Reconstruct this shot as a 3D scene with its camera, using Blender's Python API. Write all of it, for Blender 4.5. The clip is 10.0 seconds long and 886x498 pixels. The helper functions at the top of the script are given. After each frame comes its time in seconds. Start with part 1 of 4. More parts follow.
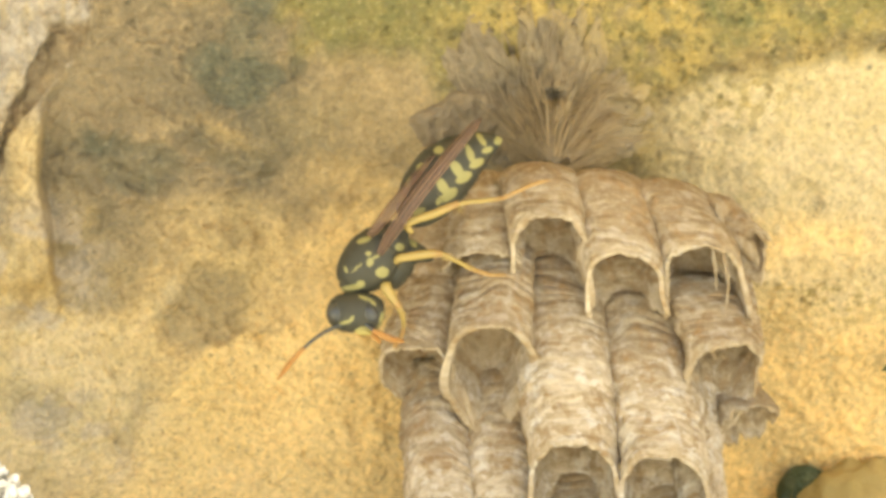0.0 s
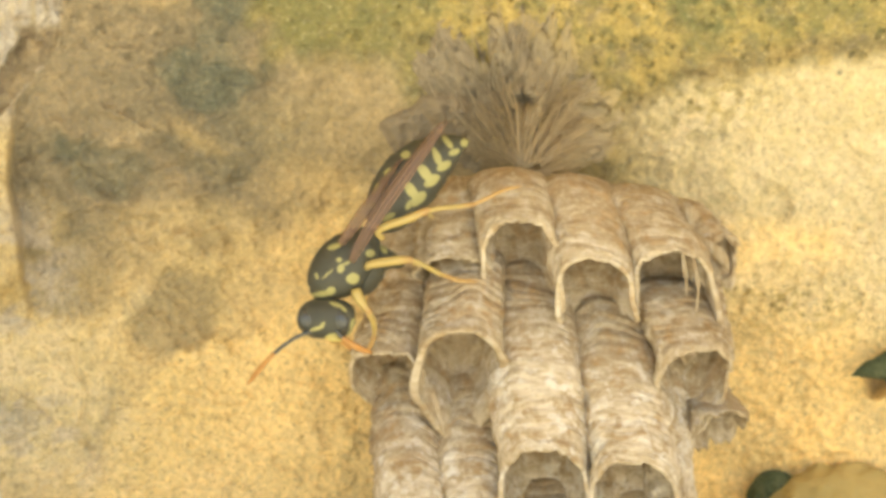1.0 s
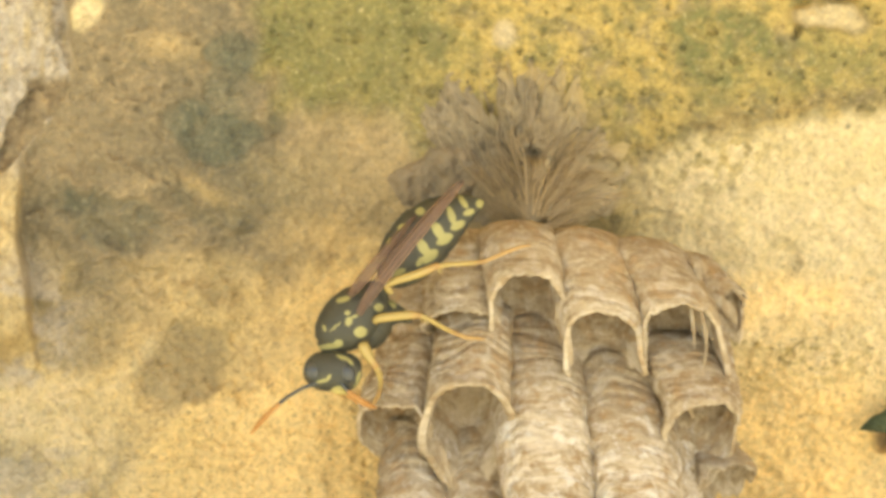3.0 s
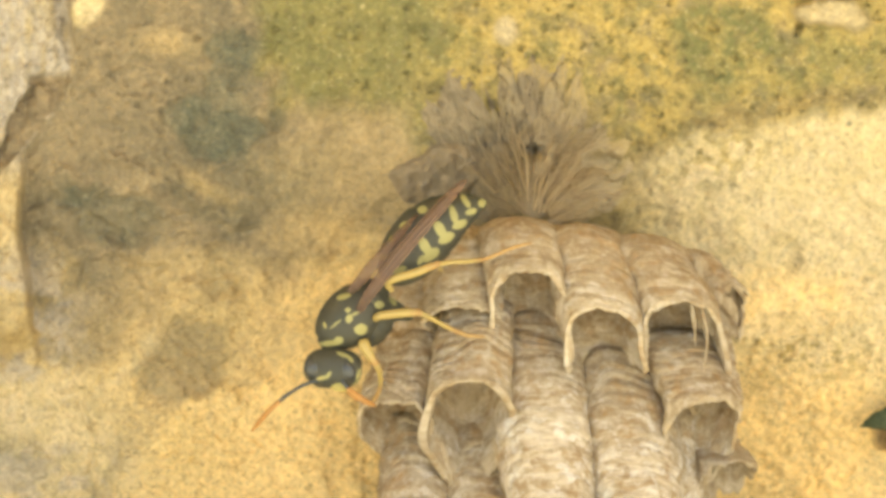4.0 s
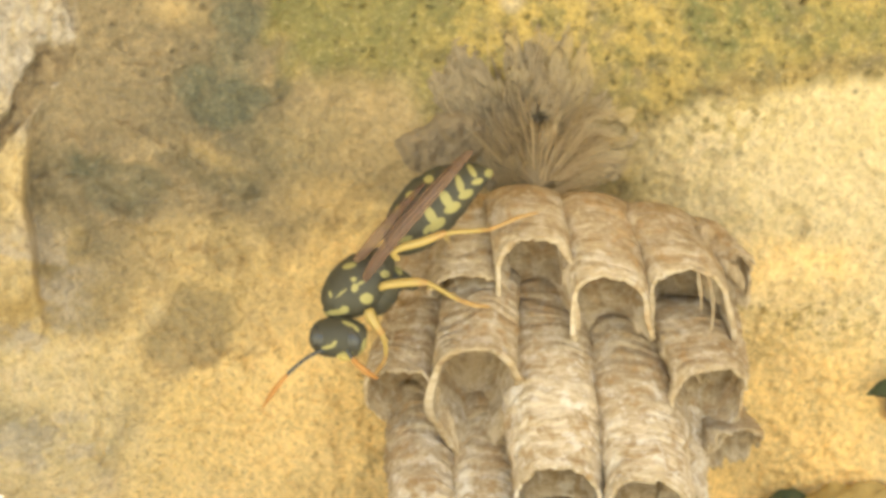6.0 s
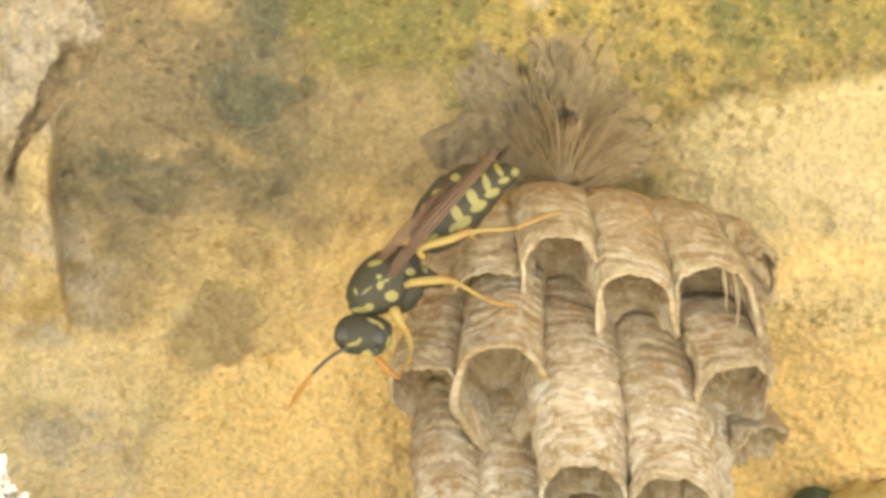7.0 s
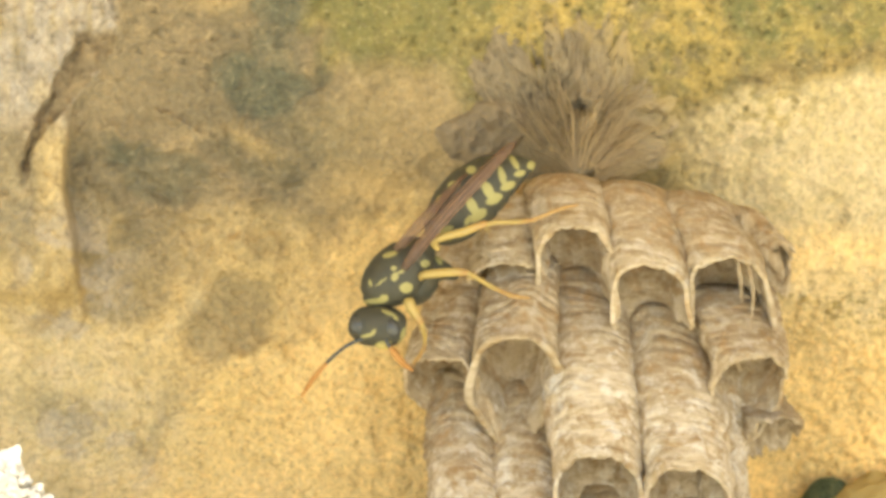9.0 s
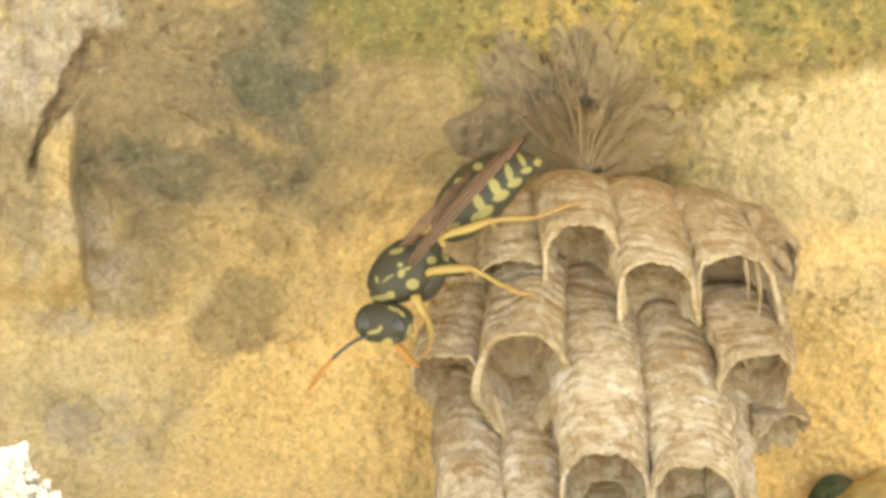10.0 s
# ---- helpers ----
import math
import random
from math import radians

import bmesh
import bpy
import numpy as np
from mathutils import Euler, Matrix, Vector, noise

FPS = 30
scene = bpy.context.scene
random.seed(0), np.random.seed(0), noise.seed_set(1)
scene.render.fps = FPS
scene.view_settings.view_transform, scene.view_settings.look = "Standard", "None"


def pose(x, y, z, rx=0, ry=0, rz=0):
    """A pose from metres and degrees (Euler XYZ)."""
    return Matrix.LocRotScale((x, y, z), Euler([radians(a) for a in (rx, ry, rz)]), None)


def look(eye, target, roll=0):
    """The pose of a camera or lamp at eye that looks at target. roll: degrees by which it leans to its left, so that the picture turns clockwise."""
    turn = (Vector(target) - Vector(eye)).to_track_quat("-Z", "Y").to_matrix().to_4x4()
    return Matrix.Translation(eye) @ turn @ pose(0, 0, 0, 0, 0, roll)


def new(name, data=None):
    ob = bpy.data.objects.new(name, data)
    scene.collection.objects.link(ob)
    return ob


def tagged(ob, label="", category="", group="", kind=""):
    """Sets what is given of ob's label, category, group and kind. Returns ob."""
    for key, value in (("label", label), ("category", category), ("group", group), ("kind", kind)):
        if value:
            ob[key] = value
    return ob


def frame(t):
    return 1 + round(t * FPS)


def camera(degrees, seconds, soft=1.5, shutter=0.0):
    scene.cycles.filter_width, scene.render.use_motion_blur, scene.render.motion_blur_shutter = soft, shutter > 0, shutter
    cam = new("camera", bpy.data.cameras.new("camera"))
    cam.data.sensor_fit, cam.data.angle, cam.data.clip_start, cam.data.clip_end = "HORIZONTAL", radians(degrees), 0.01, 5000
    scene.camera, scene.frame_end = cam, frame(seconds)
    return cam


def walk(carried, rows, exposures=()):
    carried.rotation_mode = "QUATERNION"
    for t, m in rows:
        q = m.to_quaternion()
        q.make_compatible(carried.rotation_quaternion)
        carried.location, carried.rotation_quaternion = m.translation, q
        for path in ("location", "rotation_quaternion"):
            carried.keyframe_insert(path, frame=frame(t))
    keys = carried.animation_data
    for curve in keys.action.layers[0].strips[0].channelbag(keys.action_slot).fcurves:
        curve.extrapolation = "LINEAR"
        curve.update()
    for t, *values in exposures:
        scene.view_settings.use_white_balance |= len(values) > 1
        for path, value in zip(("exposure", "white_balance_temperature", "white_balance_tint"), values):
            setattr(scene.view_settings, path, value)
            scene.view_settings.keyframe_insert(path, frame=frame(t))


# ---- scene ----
# ------------------------------------------------------------------ camera
EYE = 0.32          # metres from the lens to the front cells of the nest
K = 1 / 28000       # one drawing unit: 28 of them to a millimetre


def aim(yaw, pitch, roll):
    """Hand-held lens: yaw to the right, pitch up, clockwise roll, in degrees."""
    return pose(0, -EYE, 0, 0, 0, -yaw) @ pose(0, 0, 0, 90 + pitch) @ pose(0, 0, 0, 0, 0, -roll)


cam = camera(10, 10.0, soft=3.7)
walk(cam, [
    (0, aim(-0.1253, -0.5469, 0.1877)), (0.5, aim(0.1637, -0.4781, 0.1118)),
    (1, aim(0.2124, -0.4920, 0.1573)), (1.5, aim(0.0458, -0.5012, 0.1013)),
    (2, aim(-0.1862, -0.2141, 0.0162)), (2.5, aim(0, 0, 0)),
    (3, aim(0.1213, 0.1064, 0.0116)), (4.5, aim(0.0984, 0.0333, -0.1094)),
    (5, aim(-0.0075, -0.0360, 0.0033)), (5.5, aim(0.0848, -0.2130, -0.0383)),
    (7, aim(-0.2433, -0.3246, -0.0129)), (7.5, aim(-0.3724, -0.3459, -0.0035)),
    (8, aim(-0.3527, -0.4109, 0.0113)), (8.5, aim(-0.3706, -0.4078, -0.0402)),
    (9, aim(-0.4109, -0.4250, -0.0593)), (9.5, aim(-0.4707, -0.4169, -0.0640)),
    (10, aim(-0.4908, -0.4637, -0.0972))])

# ------------------------------------------------------------------ light
SUN_EL, SUN_AZ = 50.0, 25.0   # elevation; degrees to the right of straight behind the camera
world = bpy.data.worlds.new("world")
scene.world = world
world.use_nodes = True
sky = world.node_tree.nodes.new("ShaderNodeTexSky")
sky.sky_type, sky.sun_disc = "NISHITA", False
sky.sun_elevation, sky.sun_rotation = radians(SUN_EL), radians(180 - SUN_AZ)
world.node_tree.links.new(sky.outputs[0], world.node_tree.nodes["Background"].inputs[0])
world.node_tree.nodes["Background"].inputs[1].default_value = 0.078
sun = new("sun", bpy.data.lights.new("sun", "SUN"))
sun.data.energy, sun.data.angle, sun.data.color = 4.5, radians(0.5), (1.0, 0.99, 0.95)
sd = Vector((math.sin(radians(SUN_AZ)) * math.cos(radians(SUN_EL)), -math.cos(radians(SUN_AZ)) * math.cos(radians(SUN_EL)), math.sin(radians(SUN_EL))))
sun.matrix_basis = look(sd, (0, 0, 0))
scene.view_settings.exposure = 2.06

# ------------------------------------------------------------------ geometry helpers


def g(a, b, d):
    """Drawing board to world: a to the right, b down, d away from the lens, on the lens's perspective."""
    s = (EYE + d * K) / EYE
    return Vector(((a - 784) * K * s, d * K, (441 - b) * K * s))


def gn(a, b, d):
    s = (EYE + d * K) / EYE
    return np.stack([(a - 784) * K * s, d * K, (441 - b) * K * s], -1)


LATTICE = np.random.RandomState(5).rand(256, 256)


def vnoise(x, y, seed=0):
    x, y = np.asarray(x, float) + seed * 17.31, np.asarray(y, float) + seed * 9.77
    i, j = np.floor(x).astype(int), np.floor(y).astype(int)
    u, v = x - i, y - j
    u, v = u * u * (3 - 2 * u), v * v * (3 - 2 * v)
    p = lambda m, n: LATTICE[m & 255, n & 255]
    return (p(i, j) * (1 - u) * (1 - v) + p(i + 1, j) * u * (1 - v) + p(i, j + 1) * (1 - u) * v + p(i + 1, j + 1) * u * v) * 2 - 1


def fbm(x, y, octaves=4, seed=0, gain=0.5):
    out, amp = 0, 1
    for o in range(octaves):
        out, amp, x, y = out + amp * vnoise(x, y, seed + o), amp * gain, x * 2.03, y * 2.03
    return out


def sstep(a, b, x):
    t = np.clip((x - a) / (b - a), 0, 1)
    return t * t * (3 - 2 * t)


def blob(a, b, ca, cb, ra, rb, turn=0, power=1):
    c, s = math.cos(radians(turn)), math.sin(radians(turn))
    x, y = ((a - ca) * c + (b - cb) * s) / ra, (-(a - ca) * s + (b - cb) * c) / rb
    return np.exp(-(x * x + y * y) ** power)


def near_line(a, b, p, q):
    """Distance to the stretch p-q."""
    px, py = q[0] - p[0], q[1] - p[1]
    t = np.clip(((a - p[0]) * px + (b - p[1]) * py) / (px * px + py * py), 0, 1)
    return np.hypot(a - p[0] - t * px, b - p[1] - t * py)


def mesh_of(name, verts, faces, attrs=None, smooth=True):
    verts = np.asarray(verts, np.float32).reshape(-1, 3)
    me = bpy.data.meshes.new(name)
    if isinstance(faces, np.ndarray):
        me.vertices.add(len(verts)), me.loops.add(faces.size), me.polygons.add(len(faces))
        me.vertices.foreach_set("co", verts.ravel())
        me.loops.foreach_set("vertex_index", faces.ravel().astype(np.int32))
        me.polygons.foreach_set("loop_start", np.arange(0, faces.size, faces.shape[1], dtype=np.int32))
        me.update(calc_edges=True)
    else:
        me.from_pydata(verts.tolist(), [], faces)
    for key, (kind, values) in (attrs or {}).items():
        at = me.attributes.new(key, kind, "POINT")
        at.data.foreach_set("color" if kind == "FLOAT_COLOR" else "vector" if kind == "FLOAT_VECTOR" else "value", np.asarray(values, np.float32).ravel())
    me.polygons.foreach_set("use_smooth", [smooth] * len(me.polygons))
    me.update()
    return me


def quads(n, m, closed):
    """Faces of n rows of m points; closed: each row is a ring."""
    i, j = np.meshgrid(np.arange(n - 1), np.arange(m if closed else m - 1), indexing="ij")
    k = (j + 1) % m
    return np.stack([i * m + j, i * m + k, (i + 1) * m + k, (i + 1) * m + j], -1).reshape(-1, 4)


def part(name, me, material, parent=None, label="", at=(0, 0, 0)):
    if isinstance(me, bmesh.types.BMesh):
        bm, me = me, bpy.data.meshes.new(name)
        bm.to_mesh(me)
        bm.free()
        me.polygons.foreach_set("use_smooth", [True] * len(me.polygons))
    if not me.materials:
        me.materials.append(material)
    ob = new(name, me)
    ob.parent, ob.location = parent, at
    return tagged(ob, label)


def thing(name, at, label, category, group="", kind=""):
    ob = new(name)
    ob.empty_display_size, ob.location = 0.002, at
    return tagged(ob, label, category, group, kind)


def spline(points, n):
    """Catmull-Rom through rows of numbers, n samples."""
    p = np.array(points, float)
    p = np.vstack([2 * p[0] - p[1], p, 2 * p[-1] - p[-2]])
    t = np.linspace(0, len(p) - 3 - 1e-9, n)
    i = t.astype(int)
    t = (t - i)[:, None]
    a, b, c, d = p[i], p[i + 1], p[i + 2], p[i + 3]
    return 0.5 * (2 * b + (c - a) * t + (2 * a - 5 * b + 4 * c - d) * t * t + (3 * b - a - 3 * c + d) * t ** 3)


def loft(points, rows=40, ring=32, origin=Vector((0, 0, 0)), marks=(), rough=0.0, seed=0, grooves=()):
    """A rounded body along a line of (a, b, d, half width, half depth). marks: patches (a, b, ra, rb, turn) of the second colour."""
    s = spline(points, rows)
    c, rw, rd = s[:, :3], np.maximum(s[:, 3], 0.3), np.maximum(s[:, 4], 0.3)
    t = np.gradient(c, axis=0)
    t /= np.linalg.norm(t, axis=1)[:, None] + 1e-9
    side = np.cross(t, np.array([0.0, 0.0, 1.0]))
    side /= np.linalg.norm(side, axis=1)[:, None] + 1e-9
    deep = np.cross(side, t)
    th = np.linspace(0, 2 * np.pi, ring, endpoint=False)
    f = 1 + rough * fbm(np.arange(rows)[:, None] * 0.35, np.cos(th)[None] * 2 + np.sin(th)[None] * 3, 3, seed)
    for at, width, depth in grooves:
        f = f * (1 - depth * np.exp(-((np.linspace(0, 1, rows) - at) / width) ** 2))[:, None]
    p = c[:, None] + side[:, None] * (np.cos(th)[None, :, None] * (rw[:, None] * f)[..., None]) + deep[:, None] * (np.sin(th)[None, :, None] * (rd[:, None] * f)[..., None])
    a, b, d = p[..., 0], p[..., 1], p[..., 2]
    m = np.zeros(a.shape)
    for ca, cb, ra, rb, turn in marks:
        m = np.maximum(m, blob(a, b, ca, cb, ra, rb, turn) * (d < c[:, None, 2] + 6))
    verts = gn(a, b, d).reshape(-1, 3) - np.array(origin)
    faces = quads(rows, ring, True).tolist() + [list(range(ring))[::-1], list(range((rows - 1) * ring, rows * ring))]
    return mesh_of("loft", verts, faces, {"mark": ("FLOAT", m), "along": ("FLOAT", np.repeat(np.linspace(0, 1, rows), ring))})


# ------------------------------------------------------------------ materials
class Nodes:
    """Short hand for a node tree."""

    def __init__(self, name):
        self.mat = bpy.data.materials.new(name)
        self.mat.use_nodes = True
        self.tree = self.mat.node_tree
        self.bsdf = self.tree.nodes["Principled BSDF"]
        self.out = self.tree.nodes["Material Output"]

    def add(self, kind, **sets):
        n = self.tree.nodes.new("ShaderNode" + kind)
        for k, v in sets.items():
            if k in n.inputs:
                self.put(v, n.inputs[k])
            elif k == "op":
                n.operation = v
            elif k == "blend":
                n.blend_type = v
        return n

    def put(self, v, socket):
        if isinstance(v, bpy.types.NodeSocket):
            self.tree.links.new(v, socket)
        else:
            socket.default_value = v

    def attr(self, name):
        n = self.add("Attribute")
        n.attribute_name = name
        return n

    def math(self, op, x, y=0.5, clamp=False):
        n = self.add("Math", op=op)
        n.use_clamp = clamp
        self.put(x, n.inputs[0]), self.put(y, n.inputs[1])
        return n.outputs[0]

    def mix(self, f, x, y, blend="MIX"):
        n = self.tree.nodes.new("ShaderNodeMix")
        n.data_type, n.blend_type = "RGBA", blend
        self.put(f, n.inputs[0])
        for v, k in ((x, 6), (y, 7)):
            self.put((*v, 1) if isinstance(v, tuple) and len(v) == 3 else v, n.inputs[k])
        return n.outputs[2]

    def coords(self):
        return self.add("TexCoord").outputs["Object"]

    def noise(self, vector, scale, detail=4, rough=0.55, distort=0.0):
        n = self.add("TexNoise", Vector=vector, Scale=scale, Detail=detail, Roughness=rough, Distortion=distort)
        return n.outputs["Fac"]

    def ramp(self, f, a, b):
        n = self.tree.nodes.new("ShaderNodeMapRange")
        n.interpolation_type = "SMOOTHSTEP"
        self.put(f, n.inputs[0]), self.put(a, n.inputs[1]), self.put(b, n.inputs[2])
        return n.outputs[0]

    def bump(self, height, strength, distance):
        n = self.add("Bump", Height=height, Strength=strength, Distance=distance)
        return n.outputs[0]


def rock_material():
    n = Nodes("ochre_rock")
    v = n.coords()
    at = n.attr("patch")
    patch = n.add("SeparateColor", Color=at.outputs["Color"])
    lichen_f, grey_f, cream_f, ochre_f = patch.outputs[0], patch.outputs[1], patch.outputs[2], at.outputs["Alpha"]
    big, mid, fine = n.noise(v, 130, 5), n.noise(v, 520, 6, 0.65), n.noise(v, 2900, 5, 0.7)
    col = n.mix(n.ramp(big, 0.36, 0.64), (0.168, 0.139, 0.088), (0.242, 0.189, 0.112))
    col = n.mix(ochre_f, col, n.mix(n.ramp(big, 0.35, 0.65), (0.617, 0.459, 0.2), (0.708, 0.53, 0.244)))
    col = n.mix(n.math("MULTIPLY", n.ramp(mid, 0.5, 0.7), 0.3), col, (0.48, 0.365, 0.195))
    col = n.mix(n.math("MULTIPLY", n.ramp(mid, 0.48, 0.3), 0.28), col, (0.24, 0.2, 0.12))
    col = n.mix(cream_f, col, n.mix(n.ramp(mid, 0.32, 0.68), (0.53, 0.43, 0.23), (0.61, 0.5, 0.3)))
    speck = n.math("ADD", 0.42, n.math("MULTIPLY", n.math("MAXIMUM", lichen_f, n.math("MULTIPLY", ochre_f, 0.6)), 0.45))
    speck = n.math("MULTIPLY", speck, n.math("SUBTRACT", 1.0, n.math("MULTIPLY", n.attr("rust").outputs["Fac"], 0.75)))
    lichen = n.mix(n.ramp(n.noise(v, 640, 6, 0.62), 0.42, 0.66), (0.4, 0.3, 0.1), (0.21, 0.18, 0.07))
    lichen = n.mix(n.math("MULTIPLY", n.ramp(n.noise(v, 190, 4), 0.5, 0.62), 0.6), lichen, (0.19, 0.17, 0.068))
    col = n.mix(n.math("MULTIPLY", lichen_f, n.ramp(mid, 0.2, 0.55)), col, lichen)
    col = n.mix(n.math("MULTIPLY", grey_f, lichen_f), col, (0.165, 0.16, 0.055))
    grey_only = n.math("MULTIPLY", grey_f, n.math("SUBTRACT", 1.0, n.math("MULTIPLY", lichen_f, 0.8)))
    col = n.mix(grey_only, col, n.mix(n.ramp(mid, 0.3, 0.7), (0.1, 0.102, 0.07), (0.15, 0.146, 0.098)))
    col = n.mix(n.attr("rust").outputs["Fac"], col, n.mix(n.ramp(mid, 0.3, 0.7), (0.84, 0.565, 0.205), (0.92, 0.65, 0.265)))
    # brown shade of the cleft and the shelf edge, painted into the colour
    col = n.mix(n.attr("umber_shade").outputs["Fac"], col, n.mix(n.ramp(mid, 0.3, 0.7), (0.135, 0.1, 0.062), (0.235, 0.175, 0.105)))
    pale = n.attr("pale").outputs["Fac"]
    col = n.mix(pale, col, n.mix(n.ramp(mid, 0.3, 0.7), (0.3, 0.264, 0.214), (0.43, 0.385, 0.325)))
    col = n.mix(n.math("MULTIPLY", n.ramp(fine, 0.54, 0.7), speck), col, (0.16, 0.12, 0.06))
    col = n.mix(n.math("MULTIPLY", n.math("MULTIPLY", n.ramp(fine, 0.45, 0.3), 0.35), speck), col, (0.66, 0.55, 0.32))
    mott = n.noise(v, 2400, 6, 0.72, 0.5)
    col = n.mix(1.0, col, n.mix(n.ramp(mott, 0.36, 0.64), (0.88, 0.89, 0.9), (1.13, 1.11, 1.07)), "MULTIPLY")
    col = n.mix(n.math("MULTIPLY", n.ramp(n.noise(v, 3600, 3, 0.6), 0.6, 0.7), speck), col, (0.2, 0.16, 0.09))
    grit = n.noise(v, 1500, 7, 0.75, 0.6)
    col = n.mix(1.0, col, n.mix(n.ramp(grit, 0.32, 0.68), (0.92, 0.92, 0.92), (1.12, 1.11, 1.1)), "MULTIPLY")
    n.put(col, n.bsdf.inputs["Base Color"])
    n.put(0.92, n.bsdf.inputs["Roughness"])
    n.put(0.25, n.bsdf.inputs["Specular IOR Level"])
    h = n.math("ADD", n.math("MULTIPLY", mid, 1.0), n.math("ADD", n.math("MULTIPLY", fine, 0.4), n.math("MULTIPLY", grit, 0.5)))
    n.put(n.bump(h, 0.32, 0.0006), n.bsdf.inputs["Normal"])
    return n.mat


def paper_material():
    n = Nodes("chewed_wood_paper")
    v = n.attr("grain").outputs["Vector"]
    along = lambda across, down, offset: n.add("Mapping", Vector=v, Scale=(across, down, across), Location=(offset, 0, 0)).outputs[0]
    bands, fibre = n.noise(along(0.2, 1.15, 0), 1.0, 4, 0.6, 1.2), n.noise(along(0.5, 2.9, 7), 1.0, 6, 0.68, 0.35)
    thread, blotch = n.noise(along(1.5, 9.0, 3), 1.0, 6, 0.72, 0.3), n.noise(along(0.5, 0.75, 11), 1.0, 6, 0.66, 1.0)
    fluff = n.noise(v, 5.0, 5, 0.72)
    col = n.mix(n.ramp(bands, 0.3, 0.7), (0.315, 0.238, 0.148), (0.42, 0.335, 0.225))
    tone = n.math("ADD", n.attr("tone").outputs["Fac"], n.math("MULTIPLY", n.math("SUBTRACT", blotch, 0.5), 1.2))
    col = n.mix(n.math("MULTIPLY", n.ramp(tone, 0.6, 0.95), 0.6), col, (0.53, 0.45, 0.335))
    col = n.mix(n.math("MULTIPLY", n.ramp(tone, 0.38, 0.08), 0.5), col, (0.3, 0.215, 0.13))
    col = n.mix(n.math("MULTIPLY", n.ramp(blotch, 0.5, 0.62), 0.6), col, (0.56, 0.49, 0.39))
    col = n.mix(n.math("MULTIPLY", n.ramp(blotch, 0.48, 0.36), 0.65), col, (0.44, 0.29, 0.145))
    col = n.mix(n.math("MULTIPLY", n.ramp(fibre, 0.52, 0.64), 0.45), col, (0.6, 0.51, 0.38))
    col = n.mix(n.math("MULTIPLY", n.ramp(fibre, 0.46, 0.34), 0.45), col, (0.25, 0.17, 0.095))
    # paler low paper: newer pulp, plus the light from below put into the colour
    fresh_lit = n.math("MULTIPLY", n.attr("fresh_lit").outputs["Fac"], n.ramp(blotch, 0.36, 0.56))
    col = n.mix(n.math("MULTIPLY", fresh_lit, 0.75), col, n.mix(n.ramp(fibre, 0.34, 0.62), (0.56, 0.455, 0.32), (0.83, 0.765, 0.655)))
    col = n.mix(n.math("MULTIPLY", n.math("MULTIPLY", n.math("ADD", 0.25, fresh_lit, True), n.ramp(n.noise(along(0.8, 1.2, 23), 1.0, 6, 0.72), 0.51, 0.6)), 0.8), col, (0.8, 0.79, 0.78))
    col = n.mix(n.math("MULTIPLY", n.ramp(thread, 0.52, 0.64), 0.42), col, (0.7, 0.62, 0.49))
    col = n.mix(n.math("MULTIPLY", n.ramp(thread, 0.46, 0.34), 0.4), col, (0.27, 0.185, 0.11))
    col = n.mix(n.math("MULTIPLY", n.ramp(fluff, 0.54, 0.7), 0.3), col, (0.82, 0.76, 0.66))
    rim = n.attr("rim").outputs["Fac"]
    col = n.mix(n.math("MULTIPLY", rim, 0.55), col, n.mix(n.ramp(thread, 0.35, 0.65), (0.55, 0.455, 0.31), (0.75, 0.66, 0.5)))
    col = n.mix(1.0, col, (1.0, 0.945, 0.82), "MULTIPLY")
    n.put(col, n.bsdf.inputs["Base Color"])
    n.put(0.85, n.bsdf.inputs["Roughness"])
    n.put(0.2, n.bsdf.inputs["Specular IOR Level"])
    h = n.math("ADD", n.math("ADD", n.math("MULTIPLY", tone, 0.5), n.math("MULTIPLY", fibre, 1.2)), n.math("ADD", n.math("MULTIPLY", thread, 0.8), n.math("MULTIPLY", fluff, 0.35)))
    bump = n.bump(h, 0.6, 0.0003)
    n.put(bump, n.bsdf.inputs["Normal"])
    tr = n.add("BsdfTranslucent", Color=col, Normal=bump)
    mx = n.add("MixShader", Fac=0.14)
    n.tree.links.new(n.bsdf.outputs[0], mx.inputs[1]), n.tree.links.new(tr.outputs[0], mx.inputs[2])
    n.tree.links.new(mx.outputs[0], n.out.inputs[0])
    return n.mat


def plain(name, c0, c1, scale, rough, bump=0.3, depth=0.0001, spec=0.4, stretch=(1, 1, 1)):
    n = Nodes(name)
    v = n.add("Mapping", Vector=n.coords(), Scale=stretch).outputs[0]
    f = n.noise(v, scale, 5, 0.6)
    n.put(n.mix(n.ramp(f, 0.35, 0.65), c0, c1), n.bsdf.inputs["Base Color"])
    n.put(rough, n.bsdf.inputs["Roughness"])
    n.put(spec, n.bsdf.inputs["Specular IOR Level"])
    n.put(n.bump(n.noise(v, scale * 4, 4), bump, depth), n.bsdf.inputs["Normal"])
    return n.mat


